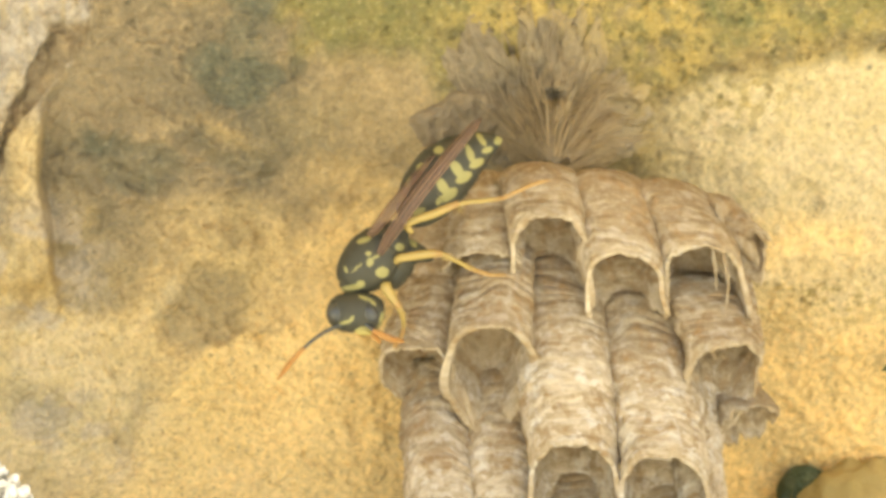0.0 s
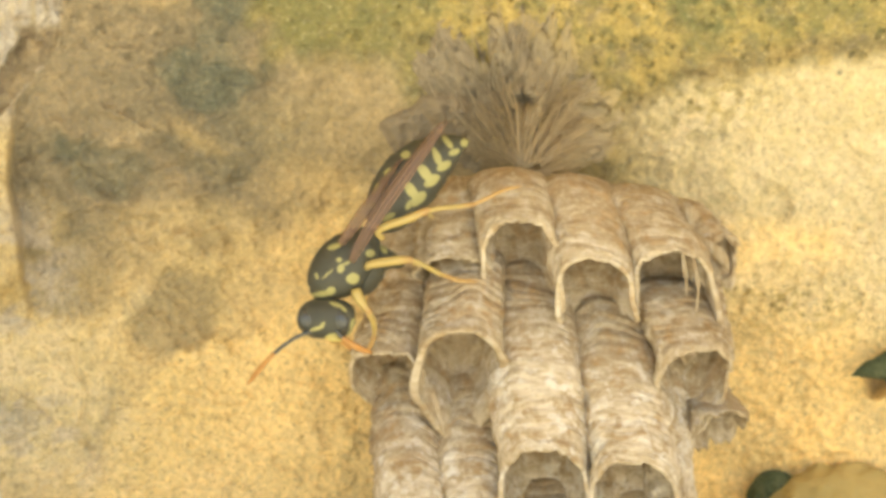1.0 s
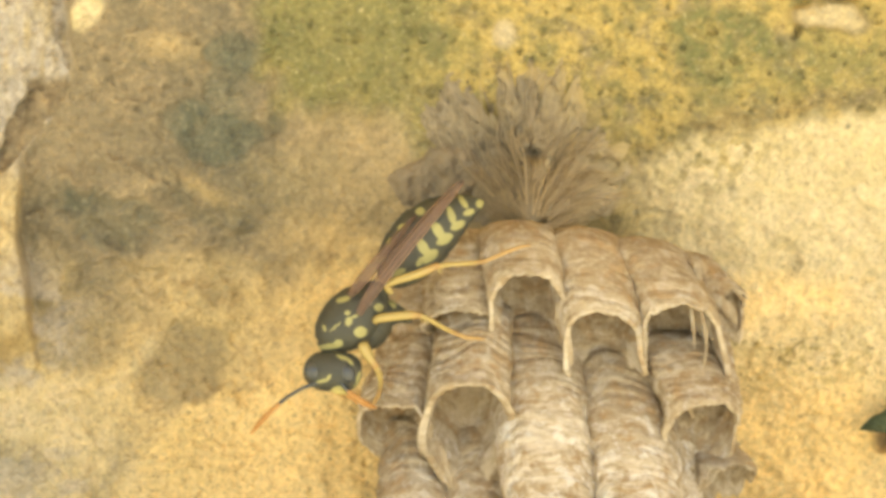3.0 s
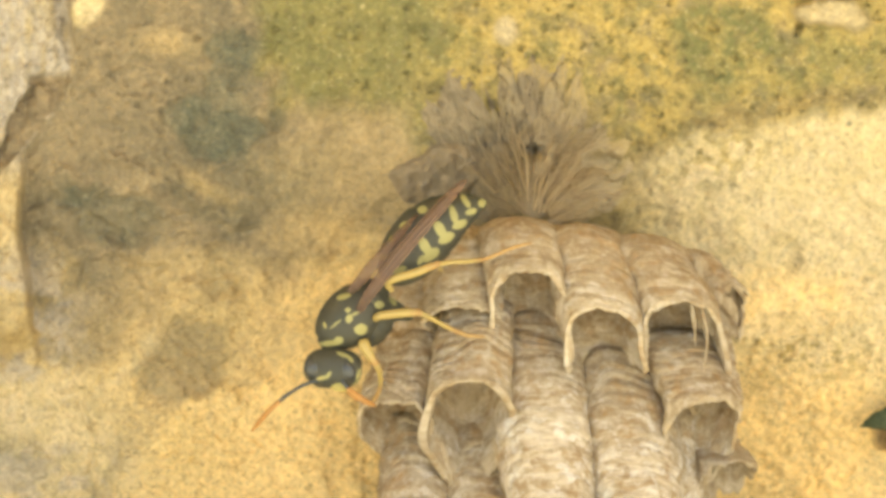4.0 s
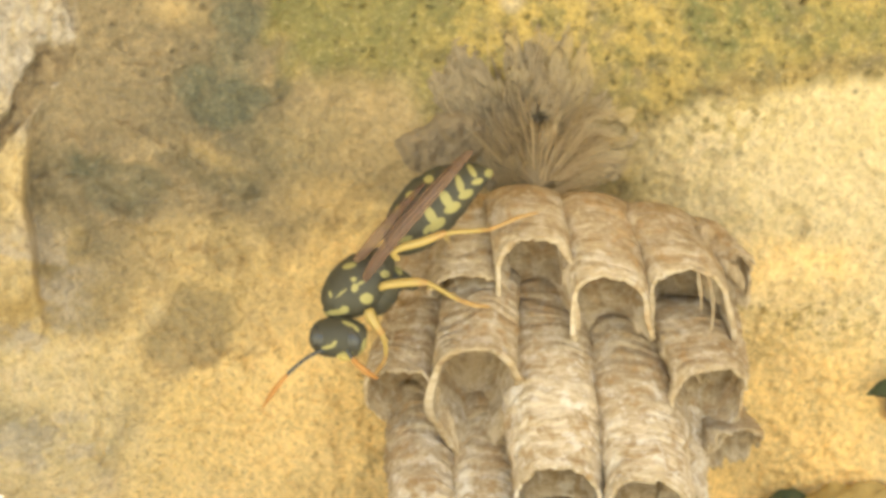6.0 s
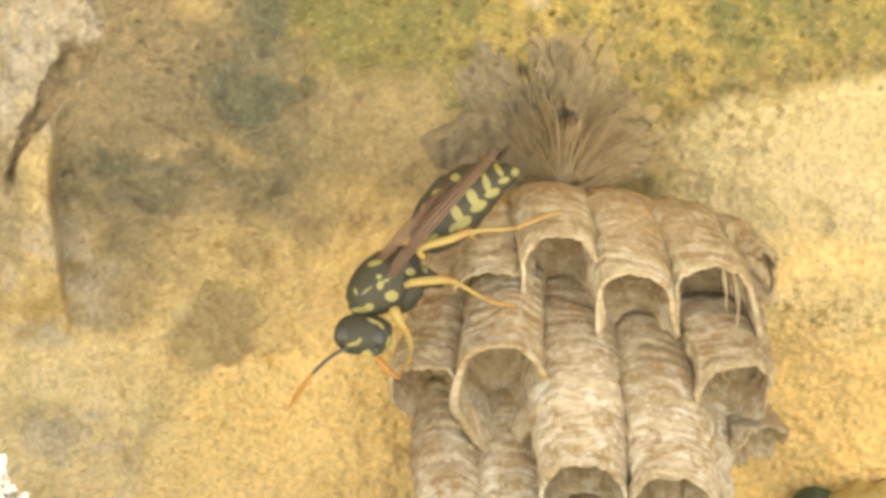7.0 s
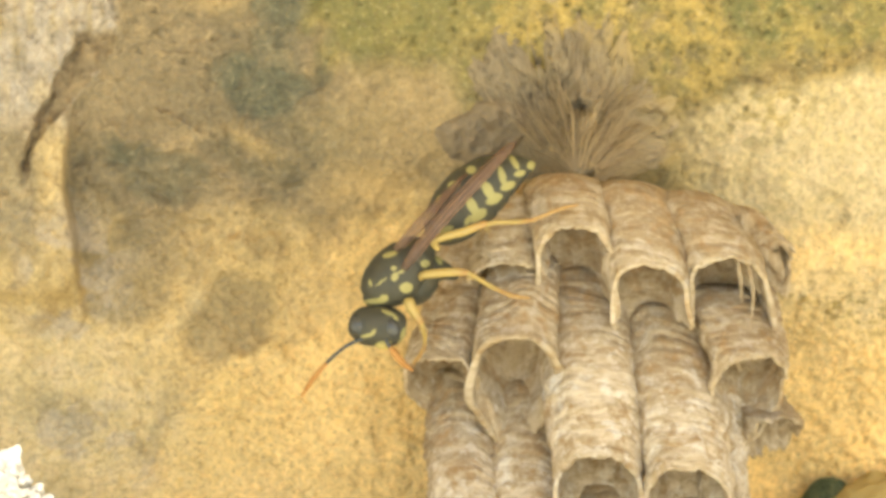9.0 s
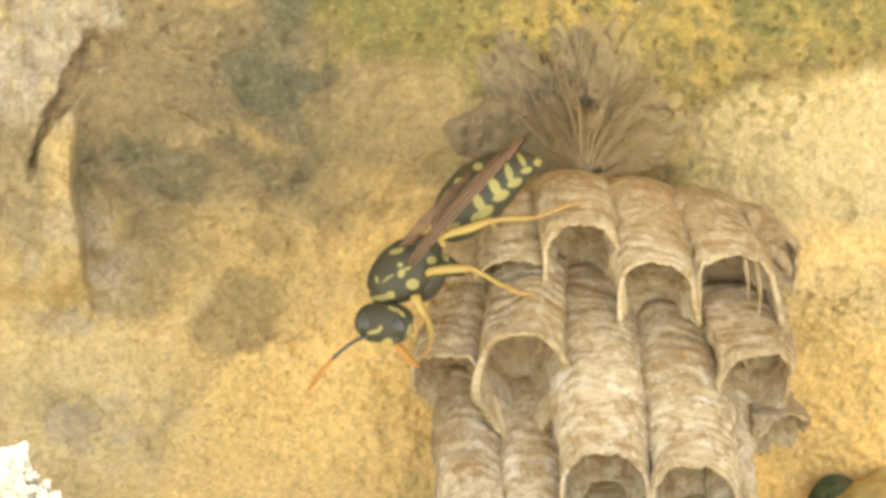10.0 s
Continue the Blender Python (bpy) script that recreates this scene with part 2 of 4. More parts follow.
def chitin_material(name, shell0, shell1, mark0, mark1, rough):
    """Insect shell with patches of a second colour where the mark is set."""
    n = Nodes(name)
    v = n.coords()
    f = n.noise(v, 1500, 4)
    m = n.ramp(n.math("ADD", n.attr("mark").outputs["Fac"], n.math("MULTIPLY", n.math("SUBTRACT", n.noise(v, 1900, 4), 0.5), 0.4)), 0.3, 0.44)
    n.put(n.mix(m, n.mix(f, shell0, shell1), n.mix(f, mark0, mark1)), n.bsdf.inputs["Base Color"])
    n.put(rough, n.bsdf.inputs["Roughness"])
    n.put(0.3, n.bsdf.inputs["Specular IOR Level"])
    n.put(n.bump(n.noise(v, 9000, 3), 0.25, 0.00004), n.bsdf.inputs["Normal"])
    return n.mat


def wing_material():
    n = Nodes("amber_wing")
    v = n.add("Mapping", Vector=n.coords()).outputs[0]
    al = n.attr("mark").outputs["Fac"]
    n.put(n.mix(al, n.mix(n.noise(v, 900, 3), (0.095, 0.05, 0.028), (0.16, 0.085, 0.046)), (0.235, 0.14, 0.078)), n.bsdf.inputs["Base Color"])
    n.put(0.35, n.bsdf.inputs["Roughness"])
    n.put(n.math("ADD", 0.5, n.math("MULTIPLY", al, 0.25)), n.bsdf.inputs["Alpha"])
    return n.mat


def limb_material():
    n = Nodes("yellow_limb")
    al = n.attr("along").outputs["Fac"]
    v = n.coords()
    col = n.mix(n.noise(v, 1800, 3), (0.35, 0.25, 0.065), (0.4, 0.29, 0.09))
    n.put(n.mix(n.ramp(al, 0.6, 1.0), col, (0.35, 0.2, 0.06)), n.bsdf.inputs["Base Color"])
    n.put(0.4, n.bsdf.inputs["Roughness"])
    return n.mat


def fibre_material(name, dull, light):
    n = Nodes(name)
    v = n.attr("grain").outputs["Vector"]
    streak = n.noise(n.add("Mapping", Vector=v, Scale=(2.6, 6.0, 1.0)).outputs[0], 1.0, 6, 0.7, 1.2)
    blot = n.noise(n.coords(), 520, 5, 0.65)
    tone = n.add("ObjectInfo").outputs["Random"]
    col = n.mix(n.ramp(streak, 0.32, 0.68), dull, light)
    each = n.add("NewGeometry").outputs["Random Per Island"]
    col = n.mix(n.math("MULTIPLY", tone, 0.25), col, (0.36, 0.285, 0.18))
    col = n.mix(n.math("MULTIPLY", n.ramp(each, 0.6, 1.0), 0.25), col, (0.42, 0.335, 0.21))
    col = n.mix(n.math("MULTIPLY", n.ramp(each, 0.3, 0.05), 0.35), col, (0.25, 0.2, 0.13))
    col = n.mix(n.math("MULTIPLY", n.ramp(blot, 0.54, 0.7), 0.4), col, (0.42, 0.33, 0.17))
    col = n.mix(n.math("MULTIPLY", n.attr("pale").outputs["Fac"], n.ramp(streak, 0.25, 0.6)), col, (0.52, 0.415, 0.255))
    col = n.mix(n.math("MULTIPLY", n.attr("dust").outputs["Fac"], n.ramp(blot, 0.36, 0.6)), col, (0.43, 0.325, 0.14))
    n.put(col, n.bsdf.inputs["Base Color"])
    n.put(0.9, n.bsdf.inputs["Roughness"])
    n.put(0.15, n.bsdf.inputs["Specular IOR Level"])
    n.put(n.bump(streak, 0.26, 0.0002), n.bsdf.inputs["Normal"])
    return n.mat


ROCK = rock_material()
PAPER = paper_material()
BLACK = chitin_material("black_yellow_shell", (0.042, 0.041, 0.028), (0.066, 0.062, 0.042), (0.33, 0.3, 0.115), (0.27, 0.24, 0.09), 0.55)
EYE_SHELL = plain("dark_eye", (0.045, 0.046, 0.04), (0.06, 0.06, 0.052), 4000, 0.25, 0.1, 0.00001, 0.5)
WING = wing_material()
LIMB = limb_material()
ORANGE = plain("orange_shell", (0.36, 0.17, 0.045), (0.42, 0.215, 0.065), 2500, 0.6, spec=0.25)
YELLOW = plain("yellow_shell", (0.44, 0.37, 0.11), (0.4, 0.31, 0.09), 2500, 0.45)
FIBRE = fibre_material("dry_fibre", (0.27, 0.216, 0.14), (0.38, 0.306, 0.2))
PALE_FIBRE = fibre_material("pale_dry_fibre", (0.37, 0.296, 0.186), (0.54, 0.432, 0.28))
MAT = fibre_material("matted_fibre", (0.17, 0.138, 0.09), (0.3, 0.244, 0.16))
MUD = plain("fibrous_mud", (0.21, 0.167, 0.108), (0.28, 0.222, 0.142), 420, 0.95, 0.5, 0.0004, 0.15)
STALK = plain("dark_stalk", (0.13, 0.105, 0.07), (0.2, 0.16, 0.1), 900, 0.8, 0.6, 0.0003, 0.2)
MOSS = plain("dark_moss", (0.065, 0.08, 0.04), (0.12, 0.13, 0.065), 900, 0.9, 0.8, 0.0004, 0.2)
PALE_STONE = plain("pale_sunlit_stone", (0.2, 0.175, 0.125), (0.29, 0.26, 0.2), 400, 0.9, 0.8, 0.0008, 0.2)
KNOB = plain("olive_ochre_stone", (0.36, 0.27, 0.1), (0.46, 0.34, 0.13), 160, 0.95, 0.6, 0.0005, 0.15)
SAND = plain("pale_sandy_rock", (0.54, 0.5, 0.37), (0.64, 0.6, 0.46), 60, 0.95, 0.6, 0.002, 0.15)

# ------------------------------------------------------------------ rock
PILLAR = ((-3000, 140), (-50, 140), (100, 148), (170, 135), (215, 95), (262, 64), (400, 60), (500, 76), (620, 84), (760, 20), (900, -120), (4000, -900))
CLEFT_LEFT = ((105, 100), (123, 72), (160, 50), (203, 33), (263, 3), (313, -17), (373, -27), (420, -30))
CLEFT_RIGHT = ((105, 128), (123, 144), (168, 140), (190, 112), (218, 88), (240, 70), (263, 50), (293, 13), (333, -7), (420, -22))
SLAB = ((-4000, 2600), (-200, 1250), (120, 930), (200, 850), (262, 765), (330, 712), (420, 668), (480, 648), (530, 606), (610, 562), (700, 520), (900, 520), (4000, 700))
SHELF = ((-4000, -400), (1000, 300), (1130, 262), (1200, 232), (1300, 206), (1400, 186), (1568, 172), (4000, 60))


def line(points, x):
    return np.interp(x, [p[0] for p in points], [p[1] for p in points])


def pits(a, b, cell, seed, size):
    """Small round holes, one to a cell of a jittered grid."""
    out = np.zeros(np.shape(a))
    i0, j0 = np.floor(a / cell).astype(int), np.floor(b / cell).astype(int)
    for di in (-1, 0, 1):
        for dj in (-1, 0, 1):
            i, j = i0 + di, j0 + dj
            h = lambda k: LATTICE[(i * 7 + j * 3 + k * 31 + seed) & 255, (j * 5 + i + k * 57) & 255]
            r = size * (0.35 + 0.9 * h(3))
            out = np.maximum(out, np.exp(-(((a - (i + h(1)) * cell) / r) ** 2 + ((b - (j + h(2)) * cell) / (r * 0.8)) ** 2)) * (h(4) > 0.7))
    return out


def facet(a, b, p, q, width, reach):
    """A broken edge along p-q: 1 on its right hand, fading away from the edge."""
    lx, ly = q[0] - p[0], q[1] - p[1]
    length = math.hypot(lx, ly)
    along = ((a - p[0]) * lx + (b - p[1]) * ly) / length
    off = (-(a - p[0]) * ly + (b - p[1]) * lx) / length
    return sstep(-width, width, off) * np.exp(-(np.clip(off, 0, None) / reach) ** 2) * sstep(-25, 15, along) * sstep(length + 25, length - 15, along)


def rock_fields(a, b):
    """Depth of the rock face, its painted brown shade, and its lichen, grey, cream and ochre patches."""
    wa, wb = a + 14 * fbm(a / 60, b / 60, 3, 3), b + 14 * fbm(a / 60, b / 60, 3, 4)
    d = 405 + 0 * a
    d = d - 0.45 * np.clip(420 - b, -50, 700)
    calm = 1 - 0.55 * sstep(0, 120, b - line(SLAB, a))
    d = d + 18 * fbm(a / 170, b / 170, 3, 1) + calm * 5 * fbm(a / 40, b / 40, 4, 2)
    crag = np.abs(fbm(wa / 110, wb / 110, 4, 51))
    d = d - 10 * crag * sstep(720, 480, a) - 5 * crag
    # lower slab leans out towards the front
    under = wb - line(SLAB, wa)
    d = d - 12 * sstep(-45, 55, under) - 0.2 * (1 - sstep(1000, 1300, a)) * np.clip(under, 0, 700) + 0.26 * np.clip(b - 540, 0, 520) * sstep(1150, 1350, a)
    # upper shelf with lichen stands proud of the cream face
    over = sstep(12, -16, wb - line(SHELF, wa)) * sstep(1050, 1180, a)
    d = d - 10 * over
    # pillar at the border of the hollow
    inside = line(PILLAR, wb * 0.4 + b * 0.6) - wa * 0.4 - a * 0.6
    pil = sstep(-4, 14, inside) * sstep(700, 480, b + 30 * fbm(a / 50, b / 50, 2, 71))
    d = d * (1 - pil) + pil * (285 + 14 * fbm(a / 60, b / 90, 4, 8) + 5 * fbm(a / 16, b / 30, 3, 9) - 0.12 * np.clip(inside, 0, 300) + 7 * np.exp(-(inside / 14) ** 2))
    ca, cb = a + 5 * fbm(a / 18, b / 18, 3, 61), b + 5 * fbm(a / 18, b / 18, 3, 62)
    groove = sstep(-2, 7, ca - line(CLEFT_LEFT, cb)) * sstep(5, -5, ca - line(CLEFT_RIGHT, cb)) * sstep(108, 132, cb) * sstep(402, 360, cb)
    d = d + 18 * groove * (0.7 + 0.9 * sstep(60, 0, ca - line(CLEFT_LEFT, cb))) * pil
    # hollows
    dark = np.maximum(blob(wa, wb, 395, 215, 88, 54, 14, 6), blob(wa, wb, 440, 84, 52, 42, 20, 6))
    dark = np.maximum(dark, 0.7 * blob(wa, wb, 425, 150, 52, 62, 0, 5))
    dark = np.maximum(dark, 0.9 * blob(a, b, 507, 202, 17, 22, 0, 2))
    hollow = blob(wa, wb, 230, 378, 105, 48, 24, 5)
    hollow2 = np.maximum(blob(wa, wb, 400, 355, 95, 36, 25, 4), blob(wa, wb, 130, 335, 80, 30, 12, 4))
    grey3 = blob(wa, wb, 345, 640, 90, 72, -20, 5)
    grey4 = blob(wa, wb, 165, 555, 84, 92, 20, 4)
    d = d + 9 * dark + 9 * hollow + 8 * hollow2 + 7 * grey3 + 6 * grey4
    d = d - 20 * np.exp(-(near_line(wa, wb, (250, 262), (430, 372)) / 24) ** 2)
    d = d + 9 * np.exp(-(near_line(wa, wb, (150, 352), (235, 408)) / 9) ** 2)
    d = d + 9 * np.exp(-(near_line(wa, wb, (340, 300), (425, 368)) / 9) ** 2)
    ea, eb = a + 6 * fbm(a / 22, b / 22, 3, 91), b + 6 * fbm(a / 22, b / 22, 3, 92)
    d = d - 16 * facet(ea, eb, (215, 258), (410, 362), 4, 70)
    d = d - 13 * facet(ea, eb, (240, 404), (140, 348), 4, 60)
    d = d - 12 * facet(ea, eb, (508, 290), (500, 60), 5, 90)
    d = d - 5 * facet(ea, eb, (300, 620), (180, 740), 4, 50)
    d = d - 9 * facet(ea, eb, (60, 770), (190, 870), 4, 60)
    d = d - 5 * facet(ea, eb, (255, 770), (420, 668), 9, 80)
    d = d + 6 * np.exp(-(near_line(ea, eb, (1415, 726), (1468, 716)) / 3.5) ** 2)
    rough_mid = blob(a, b, 370, 480, 150, 55, 0, 2)
    d = d - 9 * rough_mid * (0.6 + fbm(a / 24, b / 20, 3, 21))
    d = d + 3 * np.exp(-(near_line(wa, wb, (205, 880), (265, 740)) / 9) ** 2)
    d = d + 9 * np.exp(-(near_line(wa, wb, (160, 690), (180, 860)) / 6) ** 2)
    # openings low down, with dark inside
    hole = blob(wa, wb, 1612, 742, 50, 28, -20, 2)
    d = d + 120 * hole
    d = d + 34 * blob(a, b, 1432, 36, 7, 13, 30, 1)
    d = d - 30 * blob(wa, wb, 1488, 4, 62, 32, 8, 4)
    # lichen zone, with pits
    lich = sstep(340 - 90 * sstep(800, 700, a), 170 - 50 * sstep(800, 700, a), b + 60 * fbm(a / 90, b / 90, 3, 11)) * sstep(440, 540, a + 50 * fbm(a / 80, b / 80, 3, 12))
    d = d + 3 * np.exp(-((wb - line(SHELF, wa)) / 9) ** 2) * sstep(1120, 1220, a)
    cream_zone = sstep(-8, 34, wb - line(SHELF, wa)) * sstep(1090, 1190, a)
    lich = lich * (1 - 0.92 * cream_zone)
    lich = np.maximum(lich, 0.85 * blob(a, b, 1280, 255, 130, 62, -10, 1) * sstep(0.0, 0.4, fbm(a / 15, b / 15, 3, 14)))
    lich = np.maximum(lich, 0.9 * blob(a, b, 1450, 620, 150, 60, 8, 1) * sstep(0.3, 0.7, fbm(a / 12, b / 9, 3, 16)))
    lich = np.maximum(lich, 0.6 * blob(a, b, 1120, 370, 90, 50, 0, 1))
    lich = lich * (1 - 0.95 * blob(wa, wb, 1488, 8, 66, 30, 8, 4)) * (1 - 0.6 * blob(a, b, 912, 44, 21, 26, 0, 4))
    pa, pb = a + 4 * fbm(a / 9, b / 9, 2, 81), b + 4 * fbm(a / 9, b / 9, 2, 82)
    pit = np.maximum(pits(pa, pb, 38, 0, 9.5), 0.8 * pits(pa, pb, 19, 9, 5))
    pitted = np.clip(lich + 0.8 * blob(a, b, 260, 120, 180, 120, 0, 2), 0, 1)
    d = d + pit * (12 * pitted + 3) + (2.6 + 1.8 * sstep(560, 420, a) + 1.4 * sstep(-10, 40, under)) * fbm(a / 11 + b / 60, b / 9, 3, 6)
    veil = 0.85 + 0.3 * fbm(a / 26, b / 26, 4, 31)
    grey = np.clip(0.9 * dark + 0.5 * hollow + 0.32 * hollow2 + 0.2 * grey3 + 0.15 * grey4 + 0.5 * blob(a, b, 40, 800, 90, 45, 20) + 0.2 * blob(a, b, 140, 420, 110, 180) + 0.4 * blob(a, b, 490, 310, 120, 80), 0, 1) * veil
    grey = np.maximum(grey, 0.36 * np.exp(-(near_line(wa, wb, (190, 870), (250, 790)) / 22) ** 2) * veil)
    # cleft shade painted in grey, darkest by its left wall
    grey = np.maximum(grey, (0.04 + 0.2 * sstep(45, 5, ca - line(CLEFT_LEFT, cb))) * groove * pil)
    mossy = sstep(-0.35, 0.3, fbm(a / 22, b / 22, 4, 15))
    grey = np.maximum(grey, (0.45 + 0.55 * mossy) * np.maximum(blob(wa, wb, 1300, 62, 98, 74, 0, 6), 0.6 * blob(wa, wb, 1470, 100, 130, 60, -10, 2)))
    grey = np.maximum(grey, 0.8 * mossy * blob(a, b, 745, 55, 110, 45, 0, 2))
    grey = np.maximum(grey, 0.72 * sstep(860, 720, a) * lich)
    # shade inside the pits and the opening, put into the grey as well
    grey = np.maximum(grey, 0.45 * pit * pitted)
    grey = np.maximum(grey, np.maximum(0.9 * hole, 0.9 * blob(a, b, 1520, 208, 5, 5, 0, 2)))
    grey = np.maximum(grey, 0.6 * np.exp(-(near_line(ea, eb, (1415, 726), (1468, 716)) / 4) ** 2))
    cream = cream_zone * sstep(760, 520, b + 40 * fbm(a / 90, b / 90, 3, 17))
    cream = np.maximum(cream, pil * (1 - groove) * (0.3 + 0.4 * sstep(310, 210, b)) * np.clip(0.6 + 0.45 * fbm(a / 30, b / 60, 3, 19), 0, 1))
    cream = np.maximum(cream, 0.85 * blob(a, b, 70, 800, 200, 160, 20, 2))
    cream = np.maximum(cream, 0.3 * blob(a, b, 742, 195, 38, 48, 0, 2))
    cream = np.maximum(cream, 0.7 * blob(a, b, 912, 44, 20, 25, 0, 3))
    cream = np.maximum(cream, 0.6 * blob(wa, wb, 1488, 8, 66, 30, 8, 4))
    cream = np.maximum(cream, 0.9 * blob(a, b, 172, 4, 26, 40, 40, 4))
    cream = np.maximum(cream, 0.55 * np.exp(-(near_line(wa, wb, (185, 700), (290, 600)) / 14) ** 2))
    ochre = np.maximum(sstep(-12, 20, under), (0.22 + 0.78 * sstep(440, 560, b)) * sstep(480, 640, a + 80 * fbm(a / 120, b / 120, 3, 41)) * sstep(120, 260, b))
    ochre = np.maximum(ochre, 0.45 * rough_mid)
    ochre = np.maximum(ochre, (0.66 + 0.22 * sstep(500, 660, a)) * sstep(420 - 60 * sstep(480, 640, a), 590 - 100 * sstep(480, 640, a), b + 50 * fbm(a / 70, b / 70, 3, 43)) * (1 - 0.45 * np.maximum(grey3, grey4)))
    ochre = np.maximum(ochre, 0.5 * pil * sstep(260, 330, b) * sstep(-40, 0, a - 20))
    ochre = np.maximum(ochre, 0.12 * blob(a, b, 330, 66, 80, 26, 10, 2))
    ochre = ochre * (1 - 0.3 * sstep(250, 120, a) * sstep(660, 760, b))
    pale = 0.95 * pil * (1 - groove) * sstep(330, 235, b) * np.clip(0.75 + 0.7 * fbm(a / 13, b / 60, 3, 64), 0, 1)
    pale = np.maximum(pale, 0.45 * blob(a, b, 90, 830, 150, 110, 20, 2) * sstep(-0.25, 0.3, fbm(wa / 34, wb / 34, 4, 65)))
    pale = np.maximum(pale, 0.7 * blob(a, b, 60, 560, 110, 130, 0, 2) * sstep(-0.3, 0.4, fbm(wa / 40, wb / 40, 4, 66)))
    pale = np.maximum(pale, 0.3 * blob(a, b, 912, 44, 24, 28, 0, 3))
    rust = np.maximum.reduce([0.85 * blob(a, b, 1450, 890, 330, 240, 0, 2), 0.28 * blob(a, b, 590, 800, 170, 190, 20, 2), 0.3 * blob(a, b, 600, 470, 120, 120, 0, 2), 0.5 * blob(a, b, 1400, 520, 140, 60, 0, 2), 0.1 * blob(a, b, 650, 320, 120, 130, 10, 1), 0.22 * blob(a, b, 325, 72, 60, 26, 10, 1), 0.25 * blob(a, b, 380, 320, 60, 18, 30, 1)])
    rust = rust * np.clip(0.75 + 0.5 * fbm(a / 60, b / 60, 4, 67), 0, 1)
    # shade inside the cleft as a brown tint, strongest on the left
    umber_shade = groove * pil * (0.55 + 0.45 * sstep(40, 0, ca - line(CLEFT_LEFT, cb))) * np.clip(0.8 + 0.5 * fbm(a / 12, b / 12, 3, 68), 0, 1)
    # painted shadow band just above the shelf line
    umber_shade = np.maximum(umber_shade, 0.35 * sstep(-45, -10, wb - line(SHELF, wa)) * sstep(12, -4, wb - line(SHELF, wa)) * sstep(1180, 1280, a))
    return d, np.clip(umber_shade, 0, 1), np.clip(lich, 0, 1), np.clip(grey, 0, 1), np.clip(cream, 0, 1), np.clip(ochre, 0, 1), np.clip(pale, 0, 1), np.clip(rust, 0, 1)


def build_rock():
    out = lambda lo, hi, step: np.concatenate([lo - np.geomspace(30, 12000, 40)[::-1], np.arange(lo, hi + 1, step), hi + np.geomspace(30, 12000, 40)])
    a, b = np.meshgrid(out(-120, 1700, 3.2), out(-60, 1040, 3.2))
    d, umber_shade, lich, grey, cream, ochre, pale, rust = rock_fields(a, b)
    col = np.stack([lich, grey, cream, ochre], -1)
    me = mesh_of("rock_face", gn(a, b, d), quads(*a.shape, False)[:, ::-1].copy(), {"patch": ("FLOAT_COLOR", col), "pale": ("FLOAT", pale), "rust": ("FLOAT", rust), "umber_shade": ("FLOAT", umber_shade)})
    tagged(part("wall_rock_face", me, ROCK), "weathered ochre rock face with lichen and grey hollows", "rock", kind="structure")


def slab(name, x0, x1, y0, y1, z0, z1, material, label, category, wobble, seed):
    """A rough block of rock with a bumpy skin."""
    bm = bmesh.new()
    bmesh.ops.create_cube(bm, size=1)
    bmesh.ops.subdivide_edges(bm, edges=bm.edges, cuts=14, use_grid_fill=True)
    for v in bm.verts:
        p = Vector((x0 + (v.co.x + 0.5) * (x1 - x0), y0 + (v.co.y + 0.5) * (y1 - y0), z0 + (v.co.z + 0.5) * (z1 - z0)))
        v.co = p + noise.noise_vector(p * 14 + Vector((seed, 0, 0))) * wobble
    return tagged(part(name, bm, material), label, category, kind="structure")


build_rock()
slab("wall_overhang", -0.42, 0.42, -0.072, 0.45, 0.045, 0.44, ROCK, "ochre rock overhang above the sheltered hollow", "rock", 0.003, 1)
slab("ledge", -0.42, 0.42, -0.6, 0.45, -0.82, -0.03, SAND, "pale sandy rock ledge below the hollow", "rock", 0.003, 2)
slab("wall_back", -0.42, 0.42, 0.05, 0.44, -0.06, 0.05, ROCK, "ochre rock mass behind the hollow", "rock", 0.004, 3)
bm = bmesh.new()
bmesh.ops.create_grid(bm, x_segments=40, y_segments=40, size=400)
tagged(part("ground", bm, SAND, at=(0, 0, -0.8)), "dry sandy ground in the open", "ground", kind="structure")

# ------------------------------------------------------------------ nest
nest = thing("wasp_nest", g(955, 380, 60), "pale grey-brown paper wasp nest with open cells, hanging from rock", "wasp nest")
NEST_AT = np.array(nest.location)


